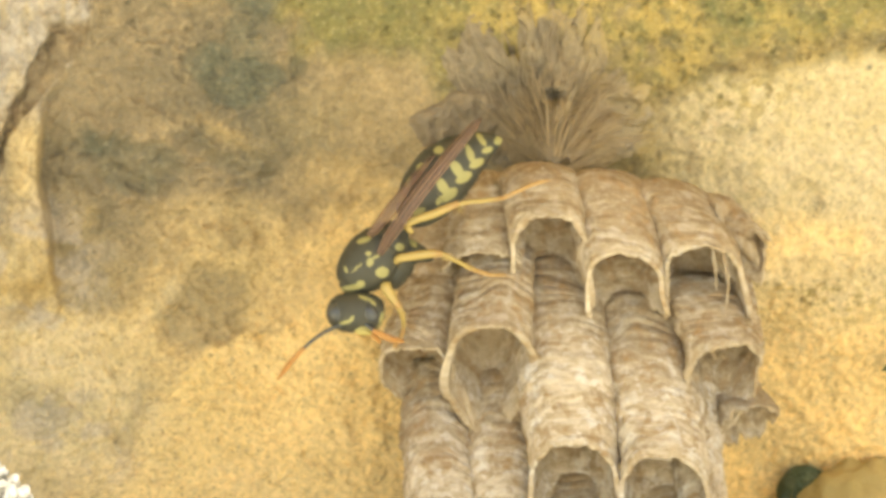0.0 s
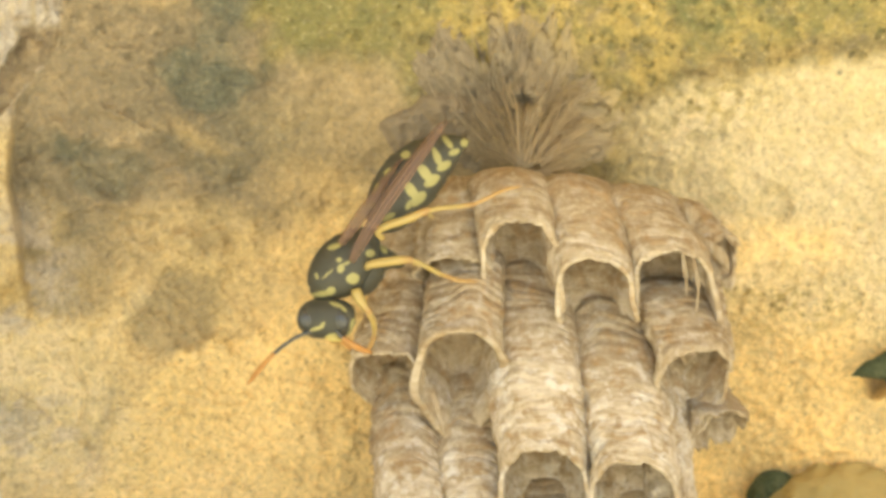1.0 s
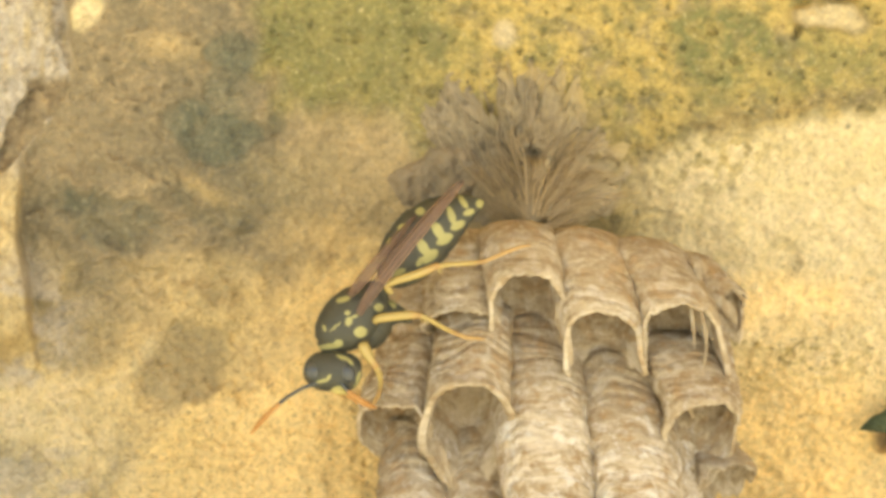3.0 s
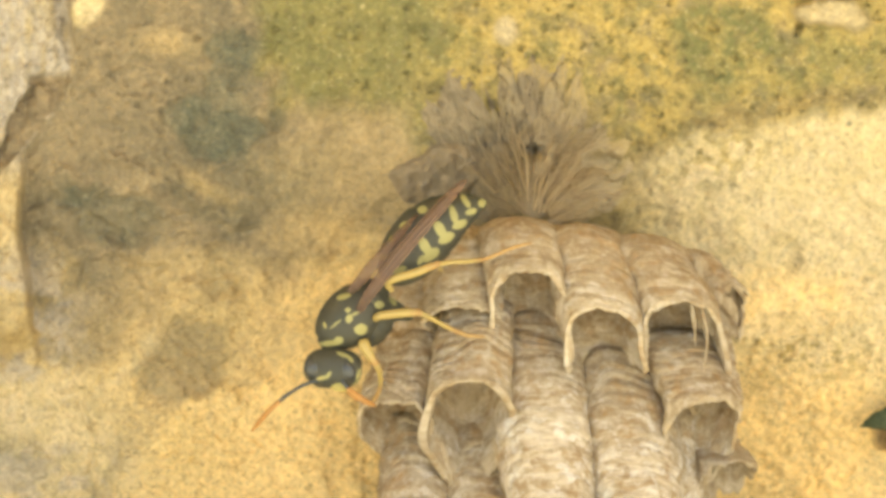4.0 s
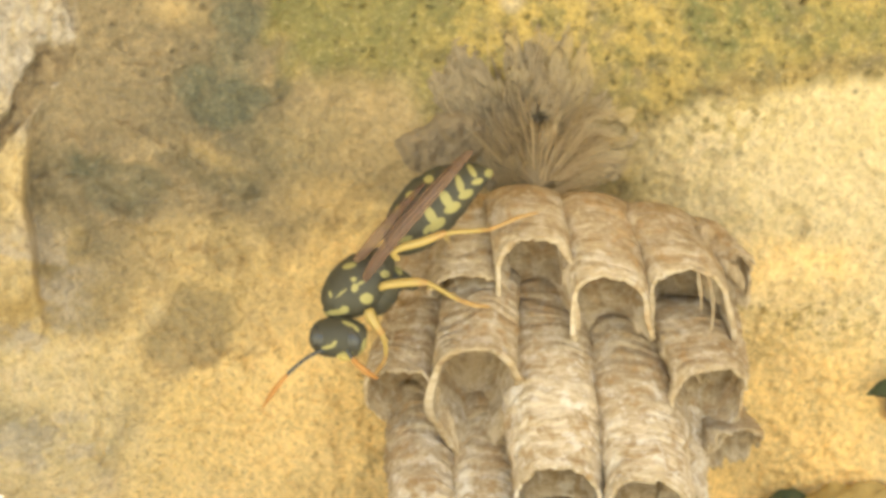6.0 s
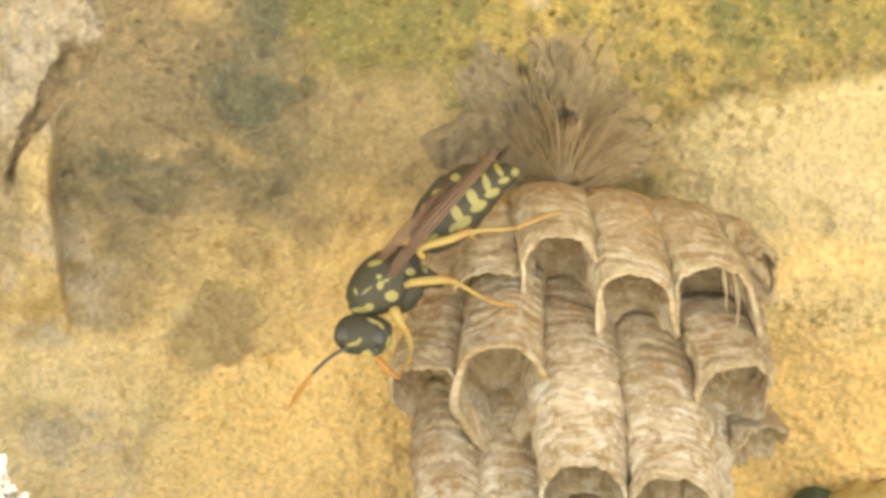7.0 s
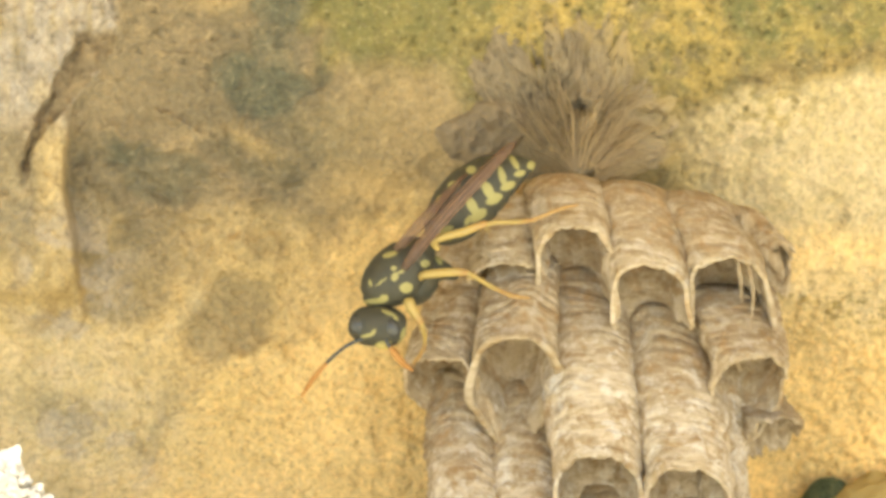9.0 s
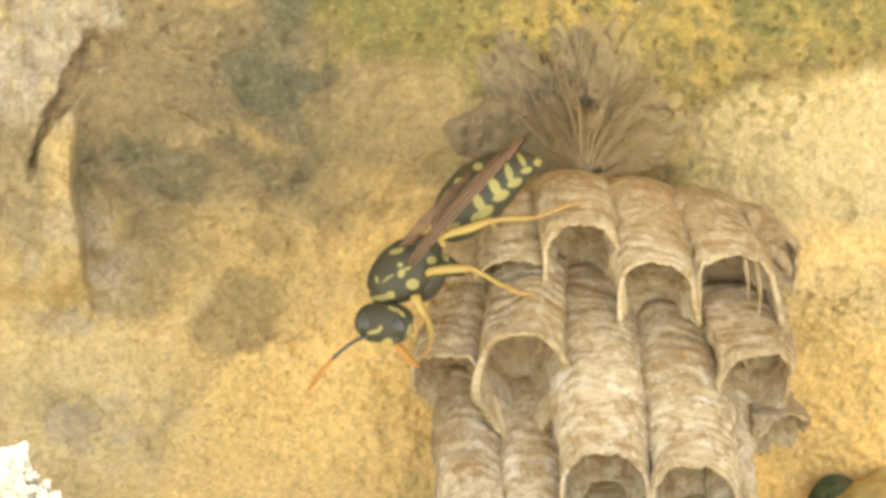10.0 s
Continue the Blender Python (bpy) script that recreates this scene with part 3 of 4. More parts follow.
def cell(top, mouth, r0, r1, arch, side=(0, 0), turn=0.0, flare=0.0, seed=0, thick=7, dome=0.3, ragged=3.0, sag=0.0, deep=1.0, bulge=0.0, close=False, front=0.72, lift=3.4):
    """A paper tube, domed at the top and built up of arched growth bands; its mouth is an arch of that height towards the front,
    turned by turn degrees, whose edges run on down both sides as fins."""
    ring, inner = 96, 40
    top, mouth = np.array(top, float), np.array(mouth, float)
    length = np.linalg.norm(mouth - top)
    rows = int(min(150, 60 + length / 4))
    th = np.linspace(0, 2 * np.pi, ring, endpoint=False)
    circ = (np.cos(th) * 1.6, np.sin(th) * 1.6)
    off = np.abs((th - radians(turn) + np.pi) % (2 * np.pi) - np.pi)
    fin = np.where(np.sin(th - radians(turn)) > 0, side[1], side[0])
    lip = ragged * fbm(circ[0] * 2.5 + 7, circ[1] * 2.5, 3, seed + 40) + arch * (1 - np.cos(np.minimum(off, 2.0)))
    lip = lip + fin * sstep(1.2, 1.62, off) * (1 - 0.75 * sstep(1.66, 2.2, off))
    lip = lip + 0.7 * ragged * fbm(circ[0] * 8 + 3, circ[1] * 8, 2, seed + 44) + 0.35 * ragged * fbm(circ[0] * 21, circ[1] * 21, 2, seed + 47)
    lip = lip + sag * sstep(1.6, 3.1, off)
    reach = 1 + lip / length
    across = np.sign(np.sin(th)) * np.abs(np.sin(th)) ** 0.9
    ahead = np.sign(np.cos(th)) * np.abs(np.cos(th)) ** 0.85
    hexed = 1 + 0.02 * np.cos(6 * th + seed)

    beyond = np.array([0.35 * (mouth - top)[0] / length, 1.0, -0.04])

    def rows_at(s, shrink, wob):
        s = np.asarray(s)[:, None]
        tau = s * reach[None]
        rr = r0 + (r1 - r0) * np.clip(tau, 0, 1.3)
        rr = rr + bulge * np.sin(np.pi * np.clip(tau, 0, 1))
        rr = rr * np.sqrt(np.clip(1 - (1 - np.clip(tau * length / (dome * 2 * r0), 0, 1)) ** 2, 0.0004, 1))
        rr = rr * hexed + flare * np.exp(-((1 - s) * length / 16) ** 2) - shrink
        ax = (0.2 * tau + 0.8 * s) * length - 0.75 * (1 - s) * arch * (1 - np.cos(np.minimum(off, 2.0)))[None]
        warp = 1.3 * fbm(ax / 90, circ[0][None] * 0.6 + circ[1][None] * 0.6 + seed, 2, seed + 3)
        step = (ax / 21.0 + warp) % 1.0
        fine = (ax / 8.3 + 1.3 * warp + 0.5 * fbm(circ[0] * 1.5, circ[1] * 1.5, 2, seed + 6)[None]) % 1.0
        ridge = lift * np.clip(0.55 + 0.9 * fbm(ax / 50, circ[0][None] * 1.4 - circ[1][None] * 1.1 + seed, 2, seed + 7), 0, 1.3) * (sstep(0, 0.75, step) * sstep(1, 0.88, step) - 0.5) + 0.6 * (sstep(0, 0.6, fine) * sstep(1, 0.8, fine) - 0.5)
        ridge = ridge + 1.5 * fbm(ax / 12 + 0.6 * fbm(circ[0] * 1.2, circ[1] * 1.2, 2, seed), circ[0][None] * 0.9 + seed, 3, seed + 5)
        lump = 5.0 * fbm(ax / 45, circ[0][None] + circ[1][None] * 0.7, 3, seed + 9)
        rr = np.maximum(rr + wob * (ridge + lump), 0.5)
        c = top[None, None] + np.minimum(tau, 1)[..., None] * (mouth - top)[None, None] + (np.maximum(tau - 1, 0) * length)[..., None] * beyond
        back = 1.1 + (deep - 1.1) * sstep(0, 70, (1 - s) * length) if close else deep + 0 * s
        k = ax / 13.0 + 1.1 * warp + 0.5 * fbm(ax / 40, circ[1][None] * 0.8 + circ[0][None] * 0.6, 2, seed + 8)
        i = np.floor(k).astype(int)
        h0, h1 = LATTICE[i & 255, (seed * 7 + 3) & 255], LATTICE[(i + 1) & 255, (seed * 7 + 3) & 255]
        tone = h0 + (h1 - h0) * sstep(0.7, 1.0, k - i)
        return c[..., 0] + rr * across, c[..., 1] + 0 * rr, c[..., 2] - rr * np.where(ahead < 0, ahead * back, ahead * (1.0 if close else front)), ax, tone

    so = 1 - (1 - np.linspace(0, 1, rows)) ** 1.2
    parts = [rows_at(so, 0, 1)]
    for extra, shrink in ((2.0, thick * 0.2), (2.6, thick * 0.5), (2.0, thick * 0.85)):
        q = rows_at([1.0], shrink, 1)
        parts.append((q[0], q[1] + extra, q[2], q[3], q[4]))
    si = np.linspace(1, 0.12, inner)
    parts.append(rows_at(si, thick, 0.7))
    a, b, d, ax, tone = (np.concatenate([p[k] for p in parts]) for k in range(5))
    n = len(a)
    from_lip = np.concatenate([(1 - so) * length, np.zeros(3), (1 - si) * length])
    rim = np.exp(-(from_lip / (9 + 0.9 * thick)) ** 2)[:, None] * np.ones((1, ring)) * np.clip(0.5 + 0.8 * fbm(np.arange(n)[:, None] * 0.1, np.arange(ring)[None] * 0.3, 2, seed), 0, 1)
    grain = np.stack([circ[0][None] * r1 / 28 + 0 * a, ax / 28 + 0 * a, circ[1][None] * r1 / 28 + seed * 40.0 + 0 * a], -1)
    verts = gn(a, b, d).reshape(-1, 3) - NEST_AT
    faces = quads(n, ring, True).tolist() + [list(range(ring))[::-1], list(range((n - 1) * ring, n * ring))]
    # last attribute: newer paper and painted light, growing down the tube
    me = mesh_of("cell", verts, faces, {"grain": ("FLOAT_VECTOR", grain), "rim": ("FLOAT", rim), "tone": ("FLOAT", tone), "fresh_lit": ("FLOAT", sstep(60, 260, ax + 0 * a) if length > 300 else 0.35 * sstep(60, 200, ax + 0 * a))})
    return part("cell", me, PAPER, nest)


# front row
cell((932, 372, 60), (950, 466, 0), 70, 72, 72, (24, 80), 0, 3, 1, deep=1.7, ragged=3.5, thick=10)
cell((1042, 384, 65), (1081, 536, 0), 71, 71, 60, (40, 44), 0, 2, 2, deep=1.6, thick=9)
cell((1142, 402, 85), (1214, 522, 20), 68, 70, 62, (24, 60), 8, 2, 3, deep=1.6, ragged=4, thick=9)
cell((846, 388, 95), (838, 532, 40), 64, 66, 26, (0, 20), 4, 3, 4, deep=1.3, sag=10)
cell((772, 430, 165), (756, 640, 112), 60, 66, 20, (0, 0), -10, 0, 16, deep=1.4)
cell((1228, 428, 120), (1290, 500, 90), 36, 46, 40, (40, 40), 60, 2, 5, ragged=12)
# second row
cell((868, 508, 110), (850, 664, 10), 62, 74, 66, (26, -6), -4, 10, 6, thick=15, deep=1.8, sag=96, close=True)
cell((756, 556, 140), (722, 702, 60), 58, 66, 40, (8, 8), -14, 4, 7, ragged=5, deep=1.35, sag=46, close=True)
cell((962, 532, 142), (994, 871, 0), 66, 79, 66, (40, 40), 0, 2, 8, deep=1.6, bulge=13, front=0.78, dome=0.16, lift=4.4, ragged=4, thick=9)
cell((1102, 594, 142), (1153, 895, 4), 68, 77, 62, (34, 30), 0, 2, 9, deep=1.6, bulge=15, front=0.78, dome=0.16, lift=4.4, ragged=4, thick=9)
cell((1196, 566, 140), (1258, 697, 30), 74, 69, 46, (0, 0), 24, 2, 10, dome=0.16, ragged=4, sag=92, deep=1.6, close=True)
# back row
cell((864, 728, 165), (870, 1010, 55), 58, 66, 70, (10, 10), 0, 2, 11, bulge=5, front=0.8, dome=0.16, lift=4.4)
cell((750, 712, 178), (760, 1010, 50), 54, 62, 70, (10, 10), 0, 2, 12, bulge=6, front=0.8, dome=0.16, lift=4.4)
cell((1000, 915, 160), (1002, 1090, 70), 66, 72, 60, (10, 10), 0, 2, 13, dome=0.12)
cell((1160, 935, 160), (1162, 1090, 75), 66, 70, 60, (10, 10), 0, 2, 14, dome=0.12)
cell((1262, 748, 190), (1300, 806, 112), 46, 52, 26, (0, 0), 40, 1, 15, ragged=9, sag=26)
cell((1192, 590, 150), (1222, 1010, 80), 44, 44, 30, (0, 0), 20, 1, 17, ragged=6)
cell((1258, 516, 165), (1284, 690, 92), 42, 46, 20, (0, 0), 20, 1, 18, ragged=6)



def strip(points, seed):
    """A torn ribbon of paper that hangs from a broken cell wall."""
    me = loft(points, 30, 16, NEST_AT, rough=0.16, seed=seed)
    n = len(me.vertices)
    xyz = np.empty(n * 3, np.float32)
    me.vertices.foreach_get("co", xyz)
    xyz = xyz.reshape(-1, 3) * 36000 / 28
    at = me.attributes.new("grain", "FLOAT_VECTOR", "POINT")
    at.data.foreach_set("vector", np.stack([xyz[:, 2] * 0.5, xyz[:, 0] * 2, xyz[:, 1] + seed], -1).astype(np.float32).ravel())
    for key, value in (("rim", 0.25), ("tone", 0.45), ("fresh_lit", 0.0)):
        me.attributes.new(key, "FLOAT", "POINT").data.foreach_set("value", [value] * n)
    return part("torn_strip", me, PAPER, nest)


strip([(1240, 518, -14, 2, 1), (1243, 540, -18, 3.6, 1.2), (1247, 570, -18, 2.6, 1.2), (1248, 602, -14, 0.8, 0.8)], 1)
strip([(1254, 522, -4, 2, 1), (1262, 548, -8, 3.4, 1.2), (1269, 590, -6, 2.8, 1.2), (1263, 650, 2, 0.8, 0.8)], 2)
strip([(800, 772, -24, 2, 2), (806, 795, -30, 5, 3), (814, 822, -24, 4, 2), (822, 850, -8, 1, 1)], 6)
strip([(1236, 446, 50, 3, 4), (1252, 452, 34, 9, 4), (1256, 474, 40, 6, 3), (1262, 508, 52, 2, 2)], 8)
strip([(1270, 500, 60, 3, 3), (1292, 516, 48, 9, 4), (1312, 536, 56, 10, 4), (1322, 558, 76, 2, 2)], 9)
stalk = part("stalk", loft([(952, 395, 70, 14, 14), (953, 356, 112, 8, 8), (955, 335, 140, 7, 7), (955, 322, 160, 6, 6), (955, 312, 180, 5, 5)], 24, 20, NEST_AT, rough=0.1), STALK, nest, "dark fibrous stalk")

# ------------------------------------------------------------------ fibre tuft round the stalk
tuft = thing("fibre_tuft", g(955, 330, 150), "dry brown fan of plant fibres stuck to the rock", "plant fibres")
TUFT_AT = np.array(tuft.location)


def mound(name, ca, cb, ra, rb, turn, height, seed):
    """A lumpy crust on the rock."""
    r, th = np.meshgrid(np.linspace(0, 1, 40), np.linspace(0, 2 * np.pi, 96, endpoint=False), indexing="ij")
    edge = 1 + 0.13 * fbm(np.cos(th) * 1.8 + seed, np.sin(th) * 1.8, 3, seed)
    x, y = r * edge * ra * np.cos(th), r * edge * rb * np.sin(th)
    c, s = math.cos(radians(turn)), math.sin(radians(turn))
    a, b = ca + x * c - y * s, cb + x * s + y * c
    d = rock_fields(a, b)[0] + 4 - height * (1 - r ** 4) * (0.75 + 0.35 * fbm(a / 30, b / 50, 3, seed))
    return part(name, mesh_of(name, gn(a, b, d) - TUFT_AT, quads(*a.shape, True)[:, ::-1].copy()), MUD, tuft, "crumbly brown crust")


mound("crust", 806, 300, 104, 58, -14, 34, 9)


FAN = ((1000, 392), (1050, 386), (1105, 366), (1148, 322), (1120, 304), (1152, 284), (1130, 242), (1100, 236), (1090, 200), (1054, 206), (1046, 132), (1030, 100), (1012, 150), (1004, 84), (966, 78), (948, 150), (934, 66), (910, 76),
       (896, 190), (872, 176), (852, 92), (806, 100), (792, 140), (776, 150), (790, 236), (802, 322), (880, 392))


def fan(centre, root_depth):
    """The matted fan of fibres: a low crust with ribs that run out from the stalk and fray at the border."""
    ca, cb = centre
    ang = [math.atan2(b - cb, a - ca) for a, b in FAN]
    ang = [x - 2 * math.pi if x > 1.7 else x for x in ang][::-1]
    rad = [math.hypot(a - ca, b - cb) for a, b in FAN][::-1]
    t, q = np.meshgrid(np.linspace(min(ang), max(ang), 300), np.linspace(0.02, 1, 110), indexing="ij")
    order = np.argsort(ang)
    reach = np.interp(t, np.array(ang)[order], np.array(rad)[order]) * (1.05 + 0.1 * fbm(t * 14, t * 0, 3, 5) + 0.05 * fbm(t * 46, t * 0, 3, 25))
    even = np.convolve(np.pad(reach[:, 0], 40, mode="edge"), np.hanning(81) / np.hanning(81).sum(), "valid")[:, None]
    wave = 0.1 * fbm(t * 3, q * 3, 3, 6) + 0.05 * fbm(t * 9, q * 8, 2, 7)
    a, b = ca + reach * q * np.cos(t + wave), cb + reach * q * np.sin(t + wave)
    u = t + 1.6 * wave
    rib = (fbm(u * 9, q * 2.6, 3, 8) + 0.35 * fbm(u * 24, q * 9, 3, 9)) * sstep(0.0, 0.7, q)
    clump = fbm(a / 34, b / 34, 3, 10)
    rock, side = rock_fields(a, b)[0], sstep(880, 990, a)
    body = 12 + 4 * clump + (1 + 1.5 * side) * rib
    body = body + 24 * np.exp(-((a - 1088) / 38) ** 2 - ((b - 258) / 20) ** 2) + 9 * np.exp(-((a - 1070) / 40) ** 2 - ((b - 296) / 9) ** 2)  + 8 * blob(a, b, 925, 195, 14, 30, 12) + 8 * blob(a, b, 1022, 160, 9, 60, 8)
    lift = sstep(0.62 + 0.18 * side, 0.0, 1.08 * q * (reach / even) ** 0.75)
    d = (rock - body * sstep(1.0, 0.6, q) + 6 * sstep(0.86, 1.0, q)) * (1 - lift) + (root_depth + (0.6 + 0.8 * side) * rib + 3 * clump) * lift
    hole = np.maximum(np.exp(-((a - 961) / 19) ** 4 - ((b - 258) / 11) ** 4), np.exp(-((a - 1084) / 26) ** 4 - ((b - 275 - 0.12 * (a - 1084)) / 12) ** 4))
    d = np.where(hole > 0.04, np.minimum(d + 40 * hole, np.maximum(rock - 1.5, d)), d)
    grain = np.stack([q * 3.5 + 0.3 * clump, u * (1.1 + 1.5 * sstep(0.1, 0.6, q)) + 0.16 * clump, 0 * q], -1)
    part("fibre_fan", mesh_of("fibre_fan", gn(a, b, d) - TUFT_AT, quads(*a.shape, False), {"grain": ("FLOAT_VECTOR", grain), "pale": ("FLOAT", 0.7 * sstep(950, 1030, a + 20 * clump) * sstep(170, 290, b)), "dust": ("FLOAT", 0.75 * sstep(0.5, 0.95, q) * (0.1 + 0.9 * sstep(850, 930, a)))}), MAT, tuft)


fan((956, 376), 80)


def tuft_depth(a, b):
    """Depth of the fan's surface."""
    q = math.hypot(a - 956, b - 376) / 250
    lift = float(sstep(0.62 + 0.18 * sstep(880, 990, a), 0.0, np.array(q)))
    return (float(rock_fields(np.array([float(a)]), np.array([float(b)]))[0][0]) - 14) * (1 - lift) + 80 * lift


def bundle(points, spread, count, width, seed, material=None):
    """A lock of flat dry fibres that leave each other towards the tip; points are (a, b, height over the fan)."""
    rnd = random.Random(seed)
    V, F, G = [], [], []
    base = np.array([(a, b, tuft_depth(a, b) - 0.4 * h - 4) for a, b, h in points])
    rows = 18
    for k in range(count):
        u = rnd.uniform(-1, 1)
        v = rnd.gauss(0, 0.5)
        part_way = rnd.uniform(0.45, 1.0)
        c = base.copy()
        t = np.linspace(0, 1, len(c))
        dirn = c[-1] - c[0]
        n = np.array([-dirn[1], dirn[0], 0]) / (math.hypot(dirn[0], dirn[1]) + 1e-6)
        c = c + n[None] * (u * spread * (0.25 + 0.75 * t))[:, None]
        c[:, 2] += v * spread * 0.1 * (0.4 + 0.6 * t)
        c[1:, :2] += np.array([[rnd.gauss(0, 10), rnd.gauss(0, 10)] for _ in range(len(c) - 1)])
        line_ = spline([tuple(p) for p in c], 40)[:max(12, int(40 * part_way))]
        line_ = line_[np.linspace(0, len(line_) - 1, rows).astype(int)]
        w = width * rnd.uniform(0.5, 1.3)
        twist, turn = rnd.uniform(-0.6, 0.6), rnd.uniform(-1.5, 1.5)
        k0 = len(V)
        for i, q in enumerate(line_):
            s_ = i / (rows - 1)
            ww = w * (0.55 + 0.9 * s_ - 1.25 * s_ ** 3)
            ang = twist + turn * s_
            ex, ez = math.cos(ang), math.sin(ang) * 0.7
            for o, h in ((-1, 0), (0, -0.35), (1, 0), (0, 0.35)):
                V.append(np.array(g(q[0] + n[0] * o * ww * ex, q[1] + n[1] * o * ww * ex, q[2] + o * ww * ez + h * ww)) - TUFT_AT)
                G.append((s_ * 2.0, o * 0.12 + seed * 0.7 + k * 0.31, 0))
        for i in range(rows - 1):
            for j in range(4):
                F.append([k0 + i * 4 + j, k0 + i * 4 + (j + 1) % 4, k0 + i * 4 + 4 + (j + 1) % 4, k0 + i * 4 + 4 + j])
        F += [[k0, k0 + 1, k0 + 2, k0 + 3], [k0 + 4 * rows - 1, k0 + 4 * rows - 2, k0 + 4 * rows - 3, k0 + 4 * rows - 4]]
    part("fibre_lock", mesh_of("fibre_lock", V, F, {"grain": ("FLOAT_VECTOR", G)}), material or FIBRE, tuft)


# upright locks
bundle([(944, 300, 3), (930, 240, 4), (912, 180, 5), (912, 84, 1)], 7, 7, 1.4, 1)
bundle([(952, 345, 5), (945, 290, 5), (922, 218, 6), (934, 196, 5), (952, 188, 2)], 3, 4, 1.5, 2, PALE_FIBRE)
bundle([(958, 210, 3), (962, 160, 5), (968, 120, 4), (972, 74, 1)], 18, 14, 1.6, 28)
bundle([(984, 262, 4), (1002, 226, 6), (1012, 186, 5), (1008, 104, 1)], 6, 7, 1.4, 4)
bundle([(1000, 262, 4), (1018, 240, 6), (1036, 190, 4), (1038, 112, 1)], 7, 7, 1.2, 5)
bundle([(936, 250, 3), (924, 225, 5), (914, 205, 5), (926, 150, 2)], 4, 4, 1.5, 29, PALE_FIBRE)
# flat matted locks that lie over to the side of the wasp
bundle([(916, 318, 1), (886, 268, 1), (856, 190, 1), (838, 92, 0)], 34, 10, 1.6, 6)
bundle([(896, 330, 1), (862, 288, 1), (822, 220, 1), (786, 120, 0)], 34, 8, 1.6, 7)
bundle([(926, 300, 1), (902, 236, 2), (884, 180, 1), (872, 112, 0)], 12, 6, 1.4, 27)
# pale locks that bow over to the far side
bundle([(962, 364, 7), (976, 316, 9), (992, 272, 9), (1002, 250, 4)], 3, 5, 1.5, 10, PALE_FIBRE)
bundle([(970, 366, 8), (994, 312, 12), (1026, 270, 12), (1058, 236, 5)], 5, 10, 1.4, 19, PALE_FIBRE)
bundle([(978, 366, 8), (1014, 296, 14), (1052, 248, 18), (1092, 246, 16), (1110, 270, 10), (1104, 296, 4)], 6, 12, 1.4, 11, PALE_FIBRE)
bundle([(986, 364, 6), (1020, 326, 9), (1064, 302, 9), (1108, 296, 7), (1150, 284, 1)], 12, 14, 1.4, 12, PALE_FIBRE)
bundle([(990, 372, 6), (1034, 344, 8), (1080, 336, 7), (1136, 344, 1)], 12, 14, 1.4, 13, PALE_FIBRE)
bundle([(984, 384, 6), (1018, 372, 8), (1056, 354, 7), (1100, 366, 1)], 9, 12, 1.5, 14, PALE_FIBRE)
bundle([(1006, 280, 4), (1034, 248, 6), (1072, 214, 5), (1102, 160, 1)], 9, 8, 1.1, 15)
bundle([(1008, 326, 8), (1044, 288, 12), (1086, 298, 11), (1108, 326, 4)], 6, 10, 1.4, 16, PALE_FIBRE)
bundle([(1026, 332, 5), (1050, 306, 8), (1084, 310, 8), (1086, 338, 2)], 7, 7, 1.4, 17)
bundle([(926, 214, 4), (954, 198, 8), (984, 210, 8), (974, 244, 2)], 7, 10, 1.5, 18)

# ------------------------------------------------------------------ wasp
wasp = thing("paper_wasp", g(640, 560, -60), "black and yellow paper wasp clinging to its nest", "wasp")
W = wasp.location.copy()
PETIOLE = g(695, 490, -58)

thorax_marks = [(603, 596, 24, 5, -6), (618, 590, 8, 6, -6), (657, 571, 12, 10, 0), (627, 513, 13, 5, -15), (636, 552, 6, 8, 20), (634, 537, 6, 4, 0), (690, 528, 8, 7, 0), (612, 562, 15, 1.8, -40), (593, 564, 2.4, 7, -15), (648, 543, 8, 2.4, -20)]
thorax = part("thorax", loft([(602, 612, -58, 8, 8), (606, 598, -60, 29, 26), (617, 575, -62, 45, 42), (638, 550, -62, 51, 48), (660, 527, -60, 46, 44), (682, 506, -58, 34, 34), (700, 489, -58, 12, 12), (706, 482, -58, 7, 7)],
                             90, 96, W, thorax_marks, 0.012, 3, [(0.16, 0.02, 0.1), (0.62, 0.015, 0.05), (0.76, 0.015, 0.06)]), BLACK, wasp)
part("flank", loft([(650, 596, -40, 10, 12), (664, 580, -40, 30, 34), (680, 556, -40, 35, 38), (700, 540, -36, 30, 32), (722, 540, -26, 17, 18), (740, 548, -14, 9, 9), (748, 552, -8, 2, 2)], 60, 64, W, [(712, 515, 6, 16, -25)], 0.02, 4), BLACK, wasp)
head = part("head", loft([(557, 641, -72, 3, 3), (563, 641, -74, 20, 20), (580, 640, -78, 33, 30), (606, 640, -82, 36, 33), (632, 643, -80, 35, 32), (650, 648, -74, 24, 22), (658, 650, -72, 3, 3)],
                         70, 72, W, [(590, 657, 13, 3.2, -12), (601, 650, 6, 3, -45), (626, 616, 14, 3.4, 22), (639, 624, 8, 3, 48), (653, 655, 4, 14, 12), (648, 669, 4, 8, 35), (620, 671, 15, 5, -8)], 0.01, 6), BLACK, wasp)
part("eye", loft([(566, 620, -84, 2, 2), (570, 630, -92, 15, 13), (576, 645, -95, 17, 15), (583, 655, -90, 2, 2)], 24, 28, W), EYE_SHELL, head)
part("eye", loft([(626, 628, -100, 2, 2), (630, 634, -106, 11, 9), (636, 650, -106, 13, 10), (639, 664, -96, 2, 2)], 24, 28, W), EYE_SHELL, head)
part("clypeus", loft([(602, 672, -88, 2, 2), (612, 673, -92, 7, 9), (625, 675, -92, 7, 9), (634, 680, -88, 2, 2)], 20, 20, W), YELLOW, head)
